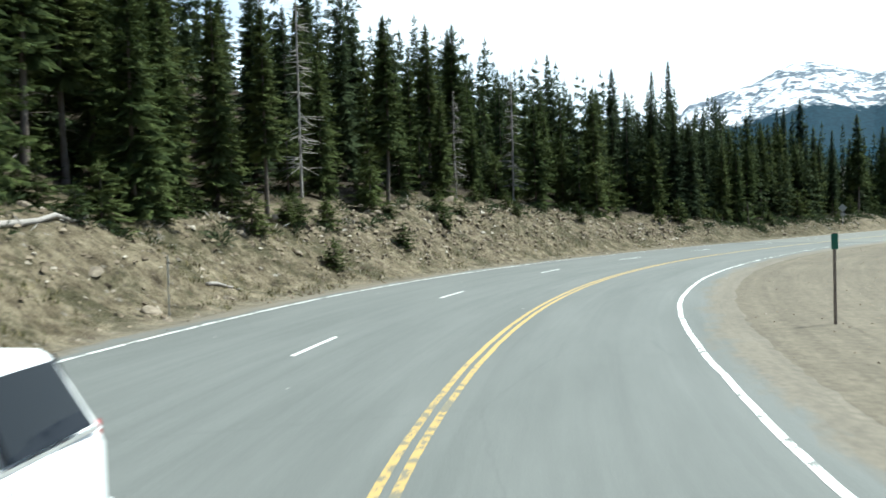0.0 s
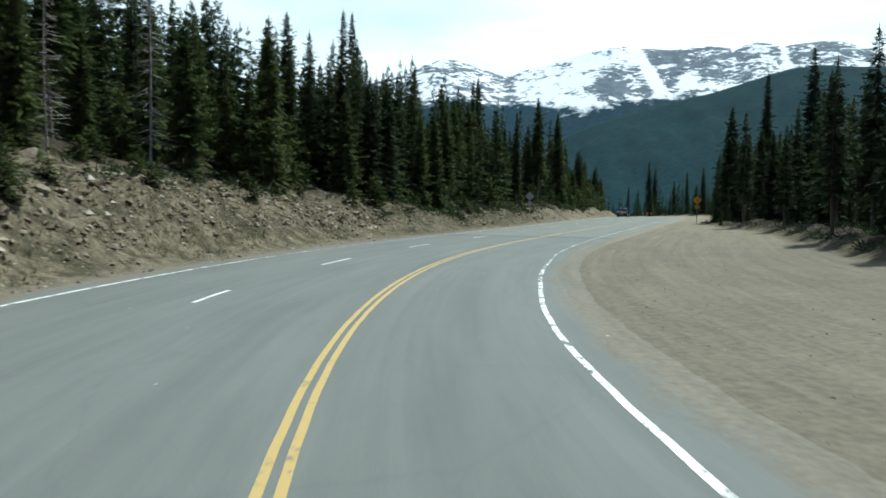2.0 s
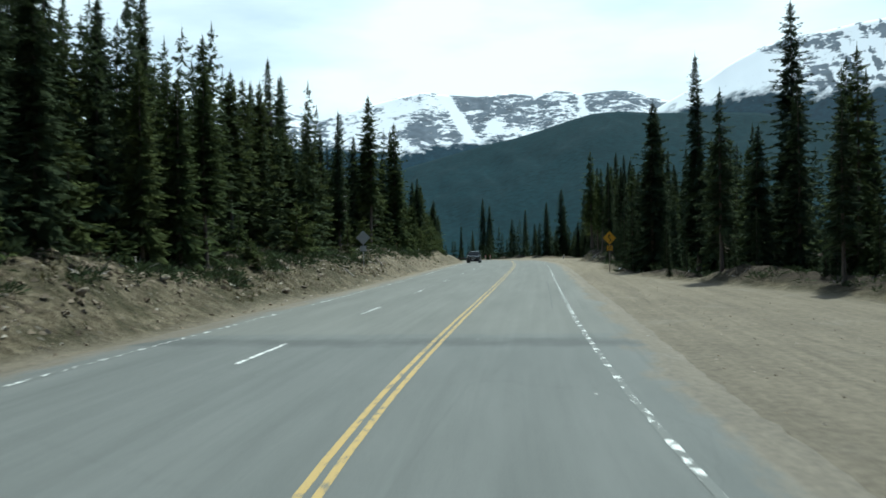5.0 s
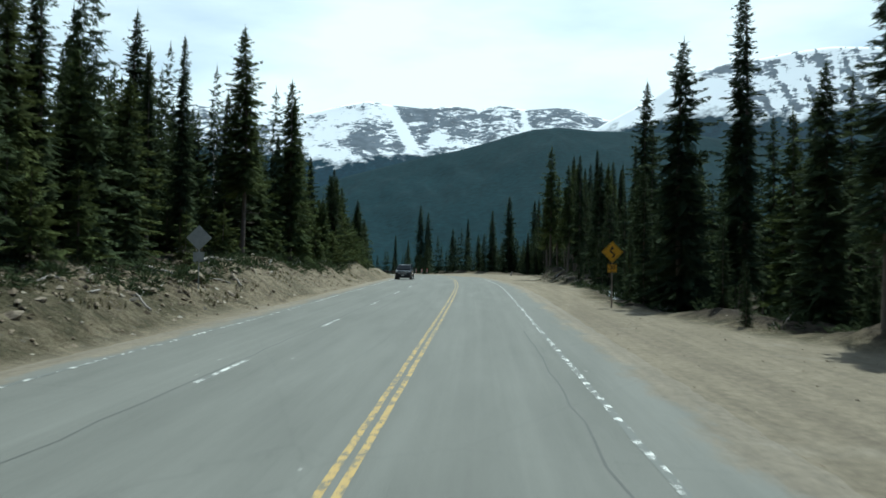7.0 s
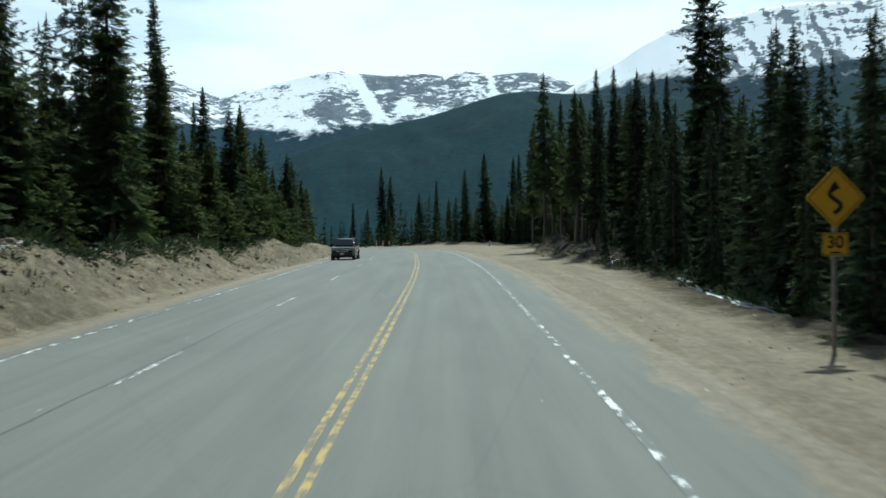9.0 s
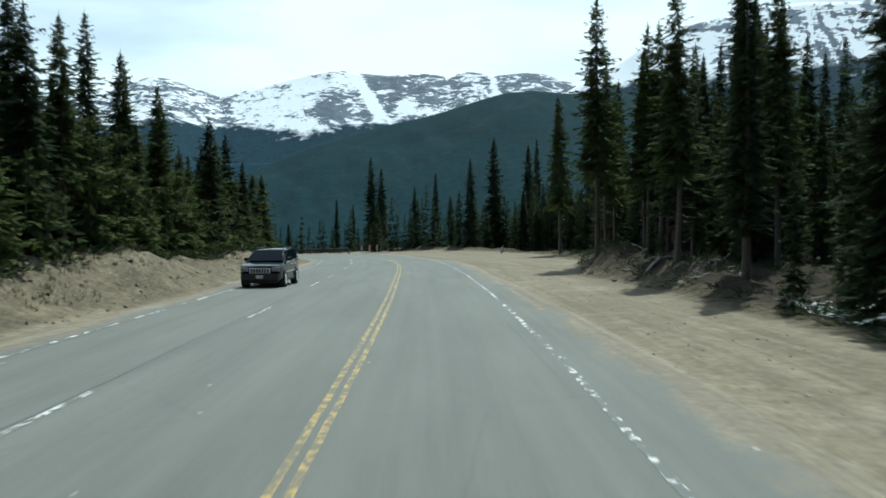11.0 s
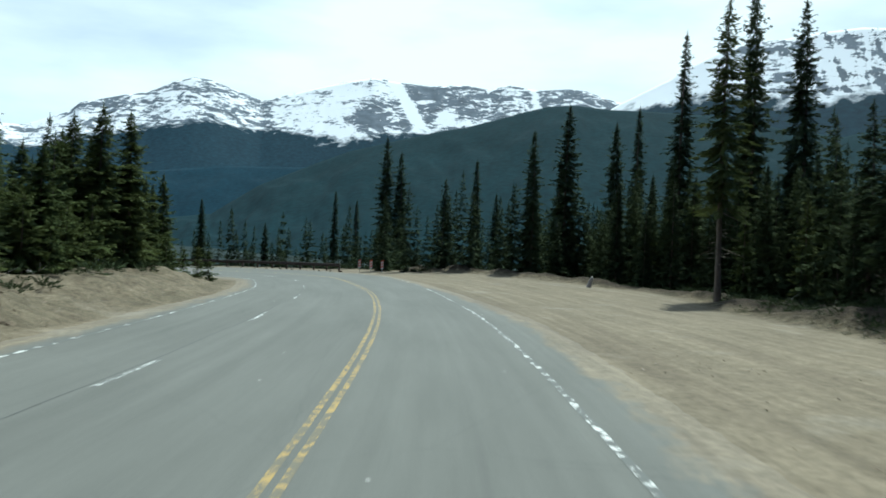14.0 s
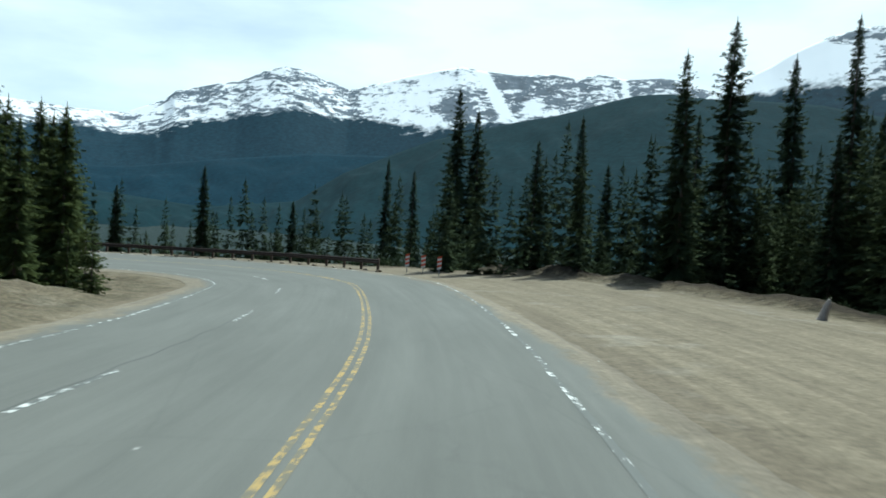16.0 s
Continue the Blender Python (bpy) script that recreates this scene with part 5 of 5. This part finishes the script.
def warning_sign(x, y, top, turn, front, side=0.76):
    z = height(x, y)
    sign = thing("warning_sign", pose(x, y, z, 0, 0, turn),
                 "yellow diamond winding-road sign with a speed plate on a wooden post" if front else "grey back of a diamond road sign on a steel post", "road sign", "road signs")
    mid = top - z - side * 0.707
    low = mid - side * 0.707 - 0.06
    bm = bmesh.new()
    w = 0.032 if front else 0.025
    box(bm, -w, w, 0.006, 0.006 + 2 * w, -0.5, mid + 0.3, 0.008)
    part("post", bm, weathered_post if front else galv, sign)
    face = part("sign_plate", diamond(side), sign_yellow if front else sign_back, sign, "yellow diamond plate" if front else "bare grey back of the plate", m=pose(0, 0, mid))
    bm = bmesh.new()
    h = 0.40
    box(bm, -0.23, 0.23, -0.002, 0.002, low - h, low)
    plate = part("speed_plate", bm, sign_yellow if front else sign_back, sign, "yellow advisory plate" if front else "grey plate back")
    if front:
        rim = side * 0.46
        pts = [(0, rim * 1.414 * 0.97), (rim * 1.414 * 0.97, 0), (0, -rim * 1.414 * 0.97), (-rim * 1.414 * 0.97, 0)]
        for a, b in zip(pts, pts[1:] + pts[:1]):
            part("border", ribbon([a, b], 0.014, -0.0045), sign_black, face)
        k = side / 0.76
        wind = [(0.10 * k * math.sin(3.1 * (t - 0.08)) * (1 if t < 1.9 else 0.6) + 0.0, (-0.27 + 0.21 * t) * k) for t in np.linspace(0, 2.05, 26)]
        part("arrow_stem", ribbon(wind, 0.075 * k, -0.0045), sign_black, face)
        bm = bmesh.new()
        tip = wind[-1]
        bm.faces.new([bm.verts.new((tip[0] + dx * k, -0.0045, tip[1] + dz * k)) for dx, dz in ((-0.10, -0.02), (0.10, -0.02), (0.0, 0.13))])
        part("arrow_head", bm, sign_black, face)
        text_part("number", "30", 0.30, sign_black, plate, Matrix.Translation((0, -0.0035, low - 0.17)) @ pose(0, 0, 0, 90))
        for a, b in (((-0.21, low - 0.02), (0.21, low - 0.02)), ((-0.21, low - h + 0.02), (0.21, low - h + 0.02)), ((-0.21, low - 0.02), (-0.21, low - h + 0.02)), ((0.21, low - 0.02), (0.21, low - h + 0.02))):
            part("border", ribbon([a, b], 0.012, -0.0045), sign_black, plate)
        bm = bmesh.new()
        box(bm, -0.09, 0.09, -0.0048, -0.0022, low - h + 0.045, low - h + 0.075)
        part("lettering_bar", bm, sign_black, plate)
    return sign


warning_sign(7.51, 41.3, 3.22, 4, True)
warning_sign(-11.0, 35.3, 3.5, 4, False)

# mile marker on the bank, seen edge on, with a stone at its foot
mx, my = 0.2, -65.6
mz = height(mx, my)
mile = thing("mile_marker", pose(mx, my, mz, 0, 0, 147), "thin steel mile marker post with two small plates on the bank", "marker post", "marker posts")
bm = bmesh.new()
box(bm, -0.02, 0.02, -0.015, 0.015, -0.4, 1.75, 0.004)
part("post", bm, galv, mile)
for z0, z1, w in ((1.32, 1.72, 0.12), (1.0, 1.24, 0.09)):
    bm = bmesh.new()
    box(bm, -w, w, -0.022, -0.018, z0, z1)
    part("sign_plate", bm, sign_back, mile, "small grey plate seen on edge")
lay_rock(rr, mx + 0.1, my - 0.15, 0.3, "pale stone at the foot of a marker post")
mx, my = 15.0, -58.8
mile = thing("mile_marker", pose(mx, my, height(mx, my), 0, 0, 35), "slim marker post with a green reflector plate in the gravel", "marker post", "marker posts")
bm = bmesh.new()
box(bm, -0.03, 0.03, -0.02, 0.02, -0.4, 1.95, 0.006)
part("post", bm, weathered_post, mile)
bm = bmesh.new()
box(bm, -0.07, 0.07, -0.028, -0.022, 1.6, 1.93)
part("sign_plate", bm, sign_green, mile, "small green plate")


# ---- guard rail and striped markers round the last bend ----
rust = plain("rusted_steel", (0.055, 0.042, 0.036), 0.8, 0.3, 0.3, 0.35, 5)
post_wood = plain("post_wood", (0.09, 0.07, 0.055), 0.9, 0, 0.2, 0.3, 8)


def guard_rail(s0, s1, o):
    rail = thing("guard_rail", pose(0, 0, 0), "low rust-brown steel guard rail on timber posts beyond the bend", "guard rail")
    prof = [(0.0, 0.42), (0.05, 0.47), (0.05, 0.52), (0.0, 0.57), (0.05, 0.62), (0.05, 0.67), (0.0, 0.72)]
    ss = np.arange(s0, s1, 1.0)
    v, f = [], []
    for s in ss:
        for d, z in prof:
            x, y, zz = on_road(s, o - d)
            v.append((x, y, zz + z))
    n = len(prof)
    for i in range(len(ss) - 1):
        for k in range(n - 1):
            a = i * n + k
            f.append((a, a + 1, a + n + 1, a + n))
    b = len(v)
    for s in ss:      # the back, 4 mm behind
        for d, z in prof:
            x, y, zz = on_road(s, o - d + 0.004)
            v.append((x, y, zz + z))
    f += [tuple(b + k for k in q[::-1]) for q in f[:(len(ss) - 1) * (n - 1)]]
    piece("rail", mesh_of("rail", v, f, rust), rail)
    bm = box(bmesh.new(), -0.08, 0.08, -0.1, 0.1, -0.9, 0.76, 0.012)
    me = bpy.data.meshes.new("post")
    bm.to_mesh(me)
    bm.free()
    me.materials.append(post_wood)
    for s in np.arange(s0 + 0.3, s1, 1.9):
        x, y, zz = on_road(s, o + 0.13)
        piece("post", me, rail, m=pose(x, y, zz))


guard_rail(sy(168) + 11.5, END - 4, 5.9)
for d in np.arange(11, 62, 1.7):      # pale stones heaped along the foot of the rail
    x, y, _z = on_road(sy(168) + d + rr.uniform(-0.5, 0.5), 5.35 + rr.uniform(-0.15, 0.15))
    lay_rock(rr, x, y, rr.uniform(0.22, 0.42), "pale stone at the foot of the guard rail")
stripe_red, stripe_white = plain("stripe_orange_red", (0.62, 0.09, 0.03), 0.5), plain("stripe_white", (0.75, 0.75, 0.73), 0.5)


def striped_marker(x, y):
    z = height(x, y)
    ob = thing("object_marker", pose(x, y, z, 0, 0, 10), "narrow red and white striped object marker at the rail's end", "marker", "striped markers")
    part("post", box(bmesh.new(), -0.03, 0.03, 0.005, 0.05, -0.4, 0.5), galv, ob)
    for k in range(6):
        bm = bmesh.new()
        z0 = 0.35 + 0.13 * k
        q = [bm.verts.new(p) for p in ((-0.13, 0, z0), (0.13, 0, z0 + 0.08), (0.13, 0, z0 + 0.21), (-0.13, 0, z0 + 0.13))]
        face = bm.faces.new(q)
        ext = bmesh.ops.extrude_face_region(bm, geom=[face])
        bmesh.ops.translate(bm, verts=[g for g in ext["geom"] if isinstance(g, bmesh.types.BMVert)], vec=(0, 0.004, 0))
        part("stripe", bm, stripe_red if k % 2 else stripe_white, ob, "red stripe" if k % 2 else "white stripe")


for x, y in ((-7.1, 177.4), (-8.3, 178.9), (-9.6, 180.6)):
    striped_marker(x, y)


# ---- vehicles ----
def car_paint(name, c, rough=0.25):
    m = Mat(name, rough, 0.0, 0.5)
    m.b.inputs["Coat Weight"].default_value = 0.0
    m.b.inputs["Specular IOR Level"].default_value = 0.28
    n = m.noise(m.coord(), 3, 5)
    return m.done(m.mix(m.ramp(n, (0.55, 0.0), (0.8, 0.006)), c, (0.25, 0.23, 0.2)))


navy, white_car = car_paint("dark_blue_paint", (0.003, 0.006, 0.012), 0.07), car_paint("white_car_paint", (0.78, 0.79, 0.80))
tint = plain("tinted_glass", (0.004, 0.007, 0.013), 0.04, 0, 0.16, 0.0)
chrome = plain("chrome", (0.7, 0.7, 0.7), 0.3, 0.6)
alloy = plain("alloy", (0.68, 0.68, 0.69), 0.35, 0.25)
rubber = plain("rubber", (0.02, 0.02, 0.02), 0.85, 0, 0.2)
trim_black = plain("trim_black", (0.025, 0.025, 0.027), 0.6)
lamp_glass = plain("lamp_glass", (0.22, 0.235, 0.25), 0.08, 0.2, 0.6, 0.3)
red_lamp = plain("red_lamp", (0.35, 0.01, 0.01), 0.15)
blank_plate = plain("plate", (0.6, 0.6, 0.58), 0.5)


def loft(rings, mat, name, parent, label="", cap=True, hard=0.6):
    bm = bmesh.new()
    loops = [[bm.verts.new(p) for p in ring] for ring in rings]
    for a, b in zip(loops, loops[1:]):
        for i in range(len(a)):
            j = (i + 1) % len(a)
            bm.faces.new((a[i], a[j], b[j], b[i]))
    if cap:
        bm.faces.new(loops[0][::-1])
        bm.faces.new(loops[-1])
    bmesh.ops.recalc_face_normals(bm, faces=bm.faces)
    ob = part(name, bm, mat, parent, label, True)
    ob.data.set_sharp_from_angle(angle=hard)
    return ob


def section(y, w, z0, z1, round_top=0.1, round_low=0.08, lean=0.0):
    """A rounded cross-section of a car body at y."""
    half = [(0, z0), (w - round_low, z0), (w, z0 + round_low * 1.3), (w, (z0 + z1) * 0.52), (w - lean * 0.5, z1 - round_top * 0.9), (w - lean - round_top * 0.6, z1 - round_top * 0.15), (0, z1)]
    return [(x, y, z) for x, z in half] + [(-x, y, z) for x, z in half[-2:0:-1]]


def wheel(parent, x, y, r, side):
    tyre = bmesh.new()
    n = 28
    prof = [(-0.11, 0.66), (-0.115, 0.9), (-0.085, 1.0), (0.085, 1.0), (0.115, 0.9), (0.11, 0.66)]
    loops = [[tyre.verts.new((px, r * pr * math.cos(6.2832 * k / n), r * pr * math.sin(6.2832 * k / n))) for k in range(n)] for px, pr in prof]
    for a, b in zip(loops, loops[1:]):
        for i in range(n):
            tyre.faces.new((a[i], a[(i + 1) % n], b[(i + 1) % n], b[i]))
    hub = piece("wheel", None, parent, "wheel with bright alloy rim", pose(x, y, r))
    part("tyre", tyre, rubber, hub, "black tyre", True)
    rim = bmesh.new()
    # a black disc stands in for the shade between the spokes
    disc = bmesh.new()
    tube(disc, (-0.09, 0, 0), (0.08 * side, 0, 0), r * 0.66, r * 0.66, n)
    part("brake_disc", disc, trim_black, hub, "black disc for the shaded hollow behind the spokes")
    loops = [[rim.verts.new((px * side, r * pr * math.cos(6.2832 * k / n), r * pr * math.sin(6.2832 * k / n))) for k in range(n)] for px, pr in ((0.082, 0.56), (0.112, 0.57), (0.116, 0.64), (0.09, 0.68))]
    for a, b in zip(loops, loops[1:]):
        for i in range(n):
            rim.faces.new((a[i], a[(i + 1) % n], b[(i + 1) % n], b[i]))
    for k in range(5):
        a = 6.2832 * k / 5
        c, s = math.cos(a), math.sin(a)
        made = bmesh.ops.create_cube(rim, size=1, matrix=Matrix.Translation((0.095 * side, c * r * 0.33, s * r * 0.33)) @ Matrix.Rotation(a, 4, "X") @ Matrix.Diagonal((0.03, r * 0.66, r * 0.2, 1)))
    tube(rim, (0.05 * side, 0, 0), (0.118 * side, 0, 0), r * 0.17, r * 0.15, 12)
    part("rim", rim, alloy, hub, "five-spoke alloy rim")


def suv(m, paint, label, light_body=False, rails=True):
    """A boxy four-door utility car, nose towards -y, standing on z = 0."""
    car = thing("car", m, label, "car", "cars on the road")
    L, W, r = 4.75, 0.92, 0.37
    f, b = -L / 2, L / 2
    rings = [section(f + 0.02, 0.74, 0.42, 0.86, 0.1, 0.06), section(f + 0.10, 0.86, 0.34, 1.00, 0.12, 0.08), section(f + 0.35, W, 0.32, 1.06, 0.12), section(f + 1.0, W, 0.30, 1.12, 0.10),
             section(f + 1.45, W, 0.30, 1.15, 0.08), section(0.2, W, 0.30, 1.16, 0.06), section(b - 0.9, W, 0.32, 1.18, 0.06), section(b - 0.25, W - 0.03, 0.36, 1.18, 0.08), section(b - 0.02, W - 0.12, 0.42, 1.12, 0.12)]
    body = loft(rings, paint, "body", car)
    y0, y1 = f + 1.32, b - 0.10
    cab = []
    for y, w0, w1, z0, z1 in ((y0, 0.86, 0.83, 1.10, 1.14), (y0 + 0.32, 0.87, 0.76, 1.12, 1.42), (y0 + 0.68, 0.88, 0.70, 1.12, 1.66), (y0 + 1.1, 0.88, 0.70, 1.12, 1.70), (y1 - 0.9, 0.87, 0.70, 1.12, 1.71), (y1 - 0.35, 0.85, 0.69, 1.12, 1.68), (y1 - 0.12, 0.83, 0.70, 1.12, 1.45), (y1, 0.82, 0.76, 1.12, 1.16)):
        half = [(0, z0), (w0, z0), (w0 * 0.5 + w1 * 0.5 + 0.012, (z0 + z1) / 2), (w1 + 0.008, z1 - 0.05), (w1 - 0.06, z1 - 0.008), (0, z1 + 0.012)]
        cab.append([(x, y, z) for x, z in half] + [(-x, y, z) for x, z in half[-2:0:-1]])
    loft(cab, paint, "cabin", car)

    def pane(name, pts, lab="dark tinted glass"):
        bm = bmesh.new()
        q = [bm.verts.new(p) for p in pts]
        face = bm.faces.new(q)
        bm.normal_update()
        nrm = face.normal.copy()
        mid = sum((v.co for v in q), Vector()) / len(q)
        out = Vector((mid.x, mid.y * 0.3, 0.5)).normalized()
        if nrm.dot(out) < 0:
            nrm.negate()
        ext = bmesh.ops.extrude_face_region(bm, geom=[face])
        bmesh.ops.translate(bm, verts=[g for g in ext["geom"] if isinstance(g, bmesh.types.BMVert)], vec=nrm * 0.035)
        bmesh.ops.recalc_face_normals(bm, faces=bm.faces)
        return part(name, bm, tint, car, lab)

    pane("windscreen", [(-0.76, y0 + 0.02, 1.165), (0.76, y0 + 0.02, 1.165), (0.66, y0 + 0.60, 1.625), (-0.66, y0 + 0.60, 1.625)])
    for sd in (-1, 1):
        def win(name, ya, yb, ta, tb, zt=1.60):
            lo, hi = 0.876, 0.722
            pane(name, [(sd * lo, ya, 1.20), (sd * lo, yb, 1.20), (sd * hi, tb, zt), (sd * hi, ta, zt)])
        win("side_window", y0 + 0.28, y0 + 1.18, y0 + 0.74, y0 + 1.18)
        win("side_window", y0 + 1.25, y0 + 2.10, y0 + 1.25, y0 + 2.08)
        win("side_window", y0 + 2.20, y1 - 0.28, y0 + 2.20, y1 - 0.42)
        part("belt_trim", box(bmesh.new(), sd * 0.885 - 0.012, sd * 0.885 + 0.012, y0 + 0.3, y1 - 0.2, 1.165, 1.185), chrome, car, "bright belt trim")
        part("side_strip", box(bmesh.new(), sd * 0.922 - 0.012, sd * 0.922 + 0.012, f + 1.25, b - 1.2, 0.66, 0.70), chrome if not light_body else trim_black, car, "bright side strip")
        for ya in (y0 + 1.05, y0 + 1.98):
            part("door_handle", box(bmesh.new(), sd * 0.93 - 0.02, sd * 0.93 + 0.02, ya, ya + 0.18, 0.98, 1.01, 0.006), chrome, car, "bright door handle")
        for ya in (y0 + 0.34, y0 + 1.22, y0 + 2.14):
            part("door_seam", box(bmesh.new(), sd * 0.9195 - 0.003, sd * 0.9195 + 0.003, ya, ya + 0.012, 0.42, 1.08), trim_black, car)
        part("sill", box(bmesh.new(), sd * 0.90 - 0.03, sd * 0.90 + 0.03, f + 1.25, b - 1.2, 0.28, 0.38, 0.01), trim_black, car, "black sill")
        bm = bmesh.new()
        box(bm, sd * 1.0 - 0.10, sd * 1.0 + 0.10, y0 + 0.36, y0 + 0.46, 1.16, 1.32, 0.03)
        part("wing_mirror", bm, trim_black if not light_body else paint, car, "black wing mirror")
        part("headlight", box(bmesh.new(), sd * 0.685 - 0.175, sd * 0.685 + 0.175, f + 0.0, f + 0.26, 0.75, 0.93, 0.04), lamp_glass, car, "clear headlight")
        part("fog_lamp", box(bmesh.new(), sd * 0.60 - 0.06, sd * 0.60 + 0.06, f - 0.02, f + 0.06, 0.48, 0.56, 0.02), lamp_glass, car, "round fog lamp")
        part("tail_lamp", box(bmesh.new(), sd * 0.72 - 0.06, sd * 0.72 + 0.06, b - 0.12, b - 0.005, 0.86, 1.16, 0.02), red_lamp, car, "red tail lamp")
        for wy in (f + 0.93, f + 3.71):
            bm = bmesh.new()
            n = 20
            ring = []
            for rad in (r + 0.075, r + 0.01):
                ring.append([bm.verts.new((sd * 0.925, wy + rad * math.cos(math.pi * k / n), r + rad * math.sin(math.pi * k / n))) for k in range(n + 1)])
            for k in range(n):
                bm.faces.new((ring[0][k], ring[0][k + 1], ring[1][k + 1], ring[1][k]))
            ext = bmesh.ops.extrude_face_region(bm, geom=list(bm.faces))
            bmesh.ops.translate(bm, verts=[g for g in ext["geom"] if isinstance(g, bmesh.types.BMVert)], vec=(sd * 0.02, 0, 0))
            bmesh.ops.recalc_face_normals(bm, faces=bm.faces)
            part("wheel_arch", bm, paint, car)
            bm = bmesh.new()
            tube(bm, (sd * 0.70, wy, r), (sd * 0.924, wy, r), r + 0.02, r + 0.02, 24)
            part("wheel_well", bm, trim_black, car, "dark wheel well")
            wheel(car, sd * 0.865, wy, r, sd)
        if rails:
            bm = bmesh.new()
            tube(bm, (sd * 0.62, y0 + 0.8, 1.745), (sd * 0.62, y1 - 0.4, 1.745), 0.016, 0.016, 8)
            for ya in (y0 + 0.85, y0 + 1.8, y1 - 0.45):
                tube(bm, (sd * 0.62, ya, 1.68), (sd * 0.62, ya, 1.76), 0.02, 0.016, 6)
            part("roof_rail", bm, trim_black, car, "black roof rail")
    pane("rear_window", [(-0.70, y1 - 0.02, 1.22), (0.70, y1 - 0.02, 1.22), (0.64, y1 - 0.22, 1.60), (-0.64, y1 - 0.22, 1.60)])
    part("front_bumper", box(bmesh.new(), -0.84, 0.84, f - 0.06, f + 0.2, 0.36, 0.66, 0.06), paint if light_body else trim_black, car, "dark front bumper")
    part("rear_bumper", box(bmesh.new(), -0.84, 0.84, b - 0.2, b + 0.05, 0.40, 0.66, 0.06), paint if light_body else trim_black, car)
    grille = part("grille", box(bmesh.new(), -0.46, 0.46, f - 0.015, f + 0.05, 0.68, 0.90, 0.012), chrome, car, "bright grille with upright slots")
    for k in range(7):
        x = -0.36 + 0.12 * k
        part("grille_slot", box(bmesh.new(), x - 0.042, x + 0.042, f - 0.032, f - 0.01, 0.70, 0.885), trim_black, grille)
    part("number_plate", box(bmesh.new(), -0.155, 0.155, f - 0.085, f - 0.06, 0.46, 0.60), blank_plate, car, "pale number plate")
    part("underside", box(bmesh.new(), -0.7, 0.7, f + 0.3, b - 0.3, 0.22, 0.36), trim_black, car, "dark underside")
    return car


suv(pose(-6.12, 92.8, float(profile(S_OF_Y(92.85))) + 0.002, 0, 0, -1) @ Matrix.Diagonal((0.95, 0.95, 0.95, 1)), navy, "dark blue four-door utility car with bright trim in the far lane")
vx, vy, _z = on_road(sy(-72.8) - 4.1, -2.45)
suv(pose(vx, vy, 0.002, 0, 0, 37), white_car, "white four-door crossover car close beside the centre line", True, False)
for yy, o, k in ((36, -10.9, 1.1), (38.5, -11.2, 0.8), (41, -10.6, 0.9), (30, -10.6, 0.7), (26, -11.0, 0.6), (49, -11.3, 0.8)):
    lay_rock(rr, *bank_spot(yy, o), k * 0.8, "large weathered boulder half sunk in the bank")
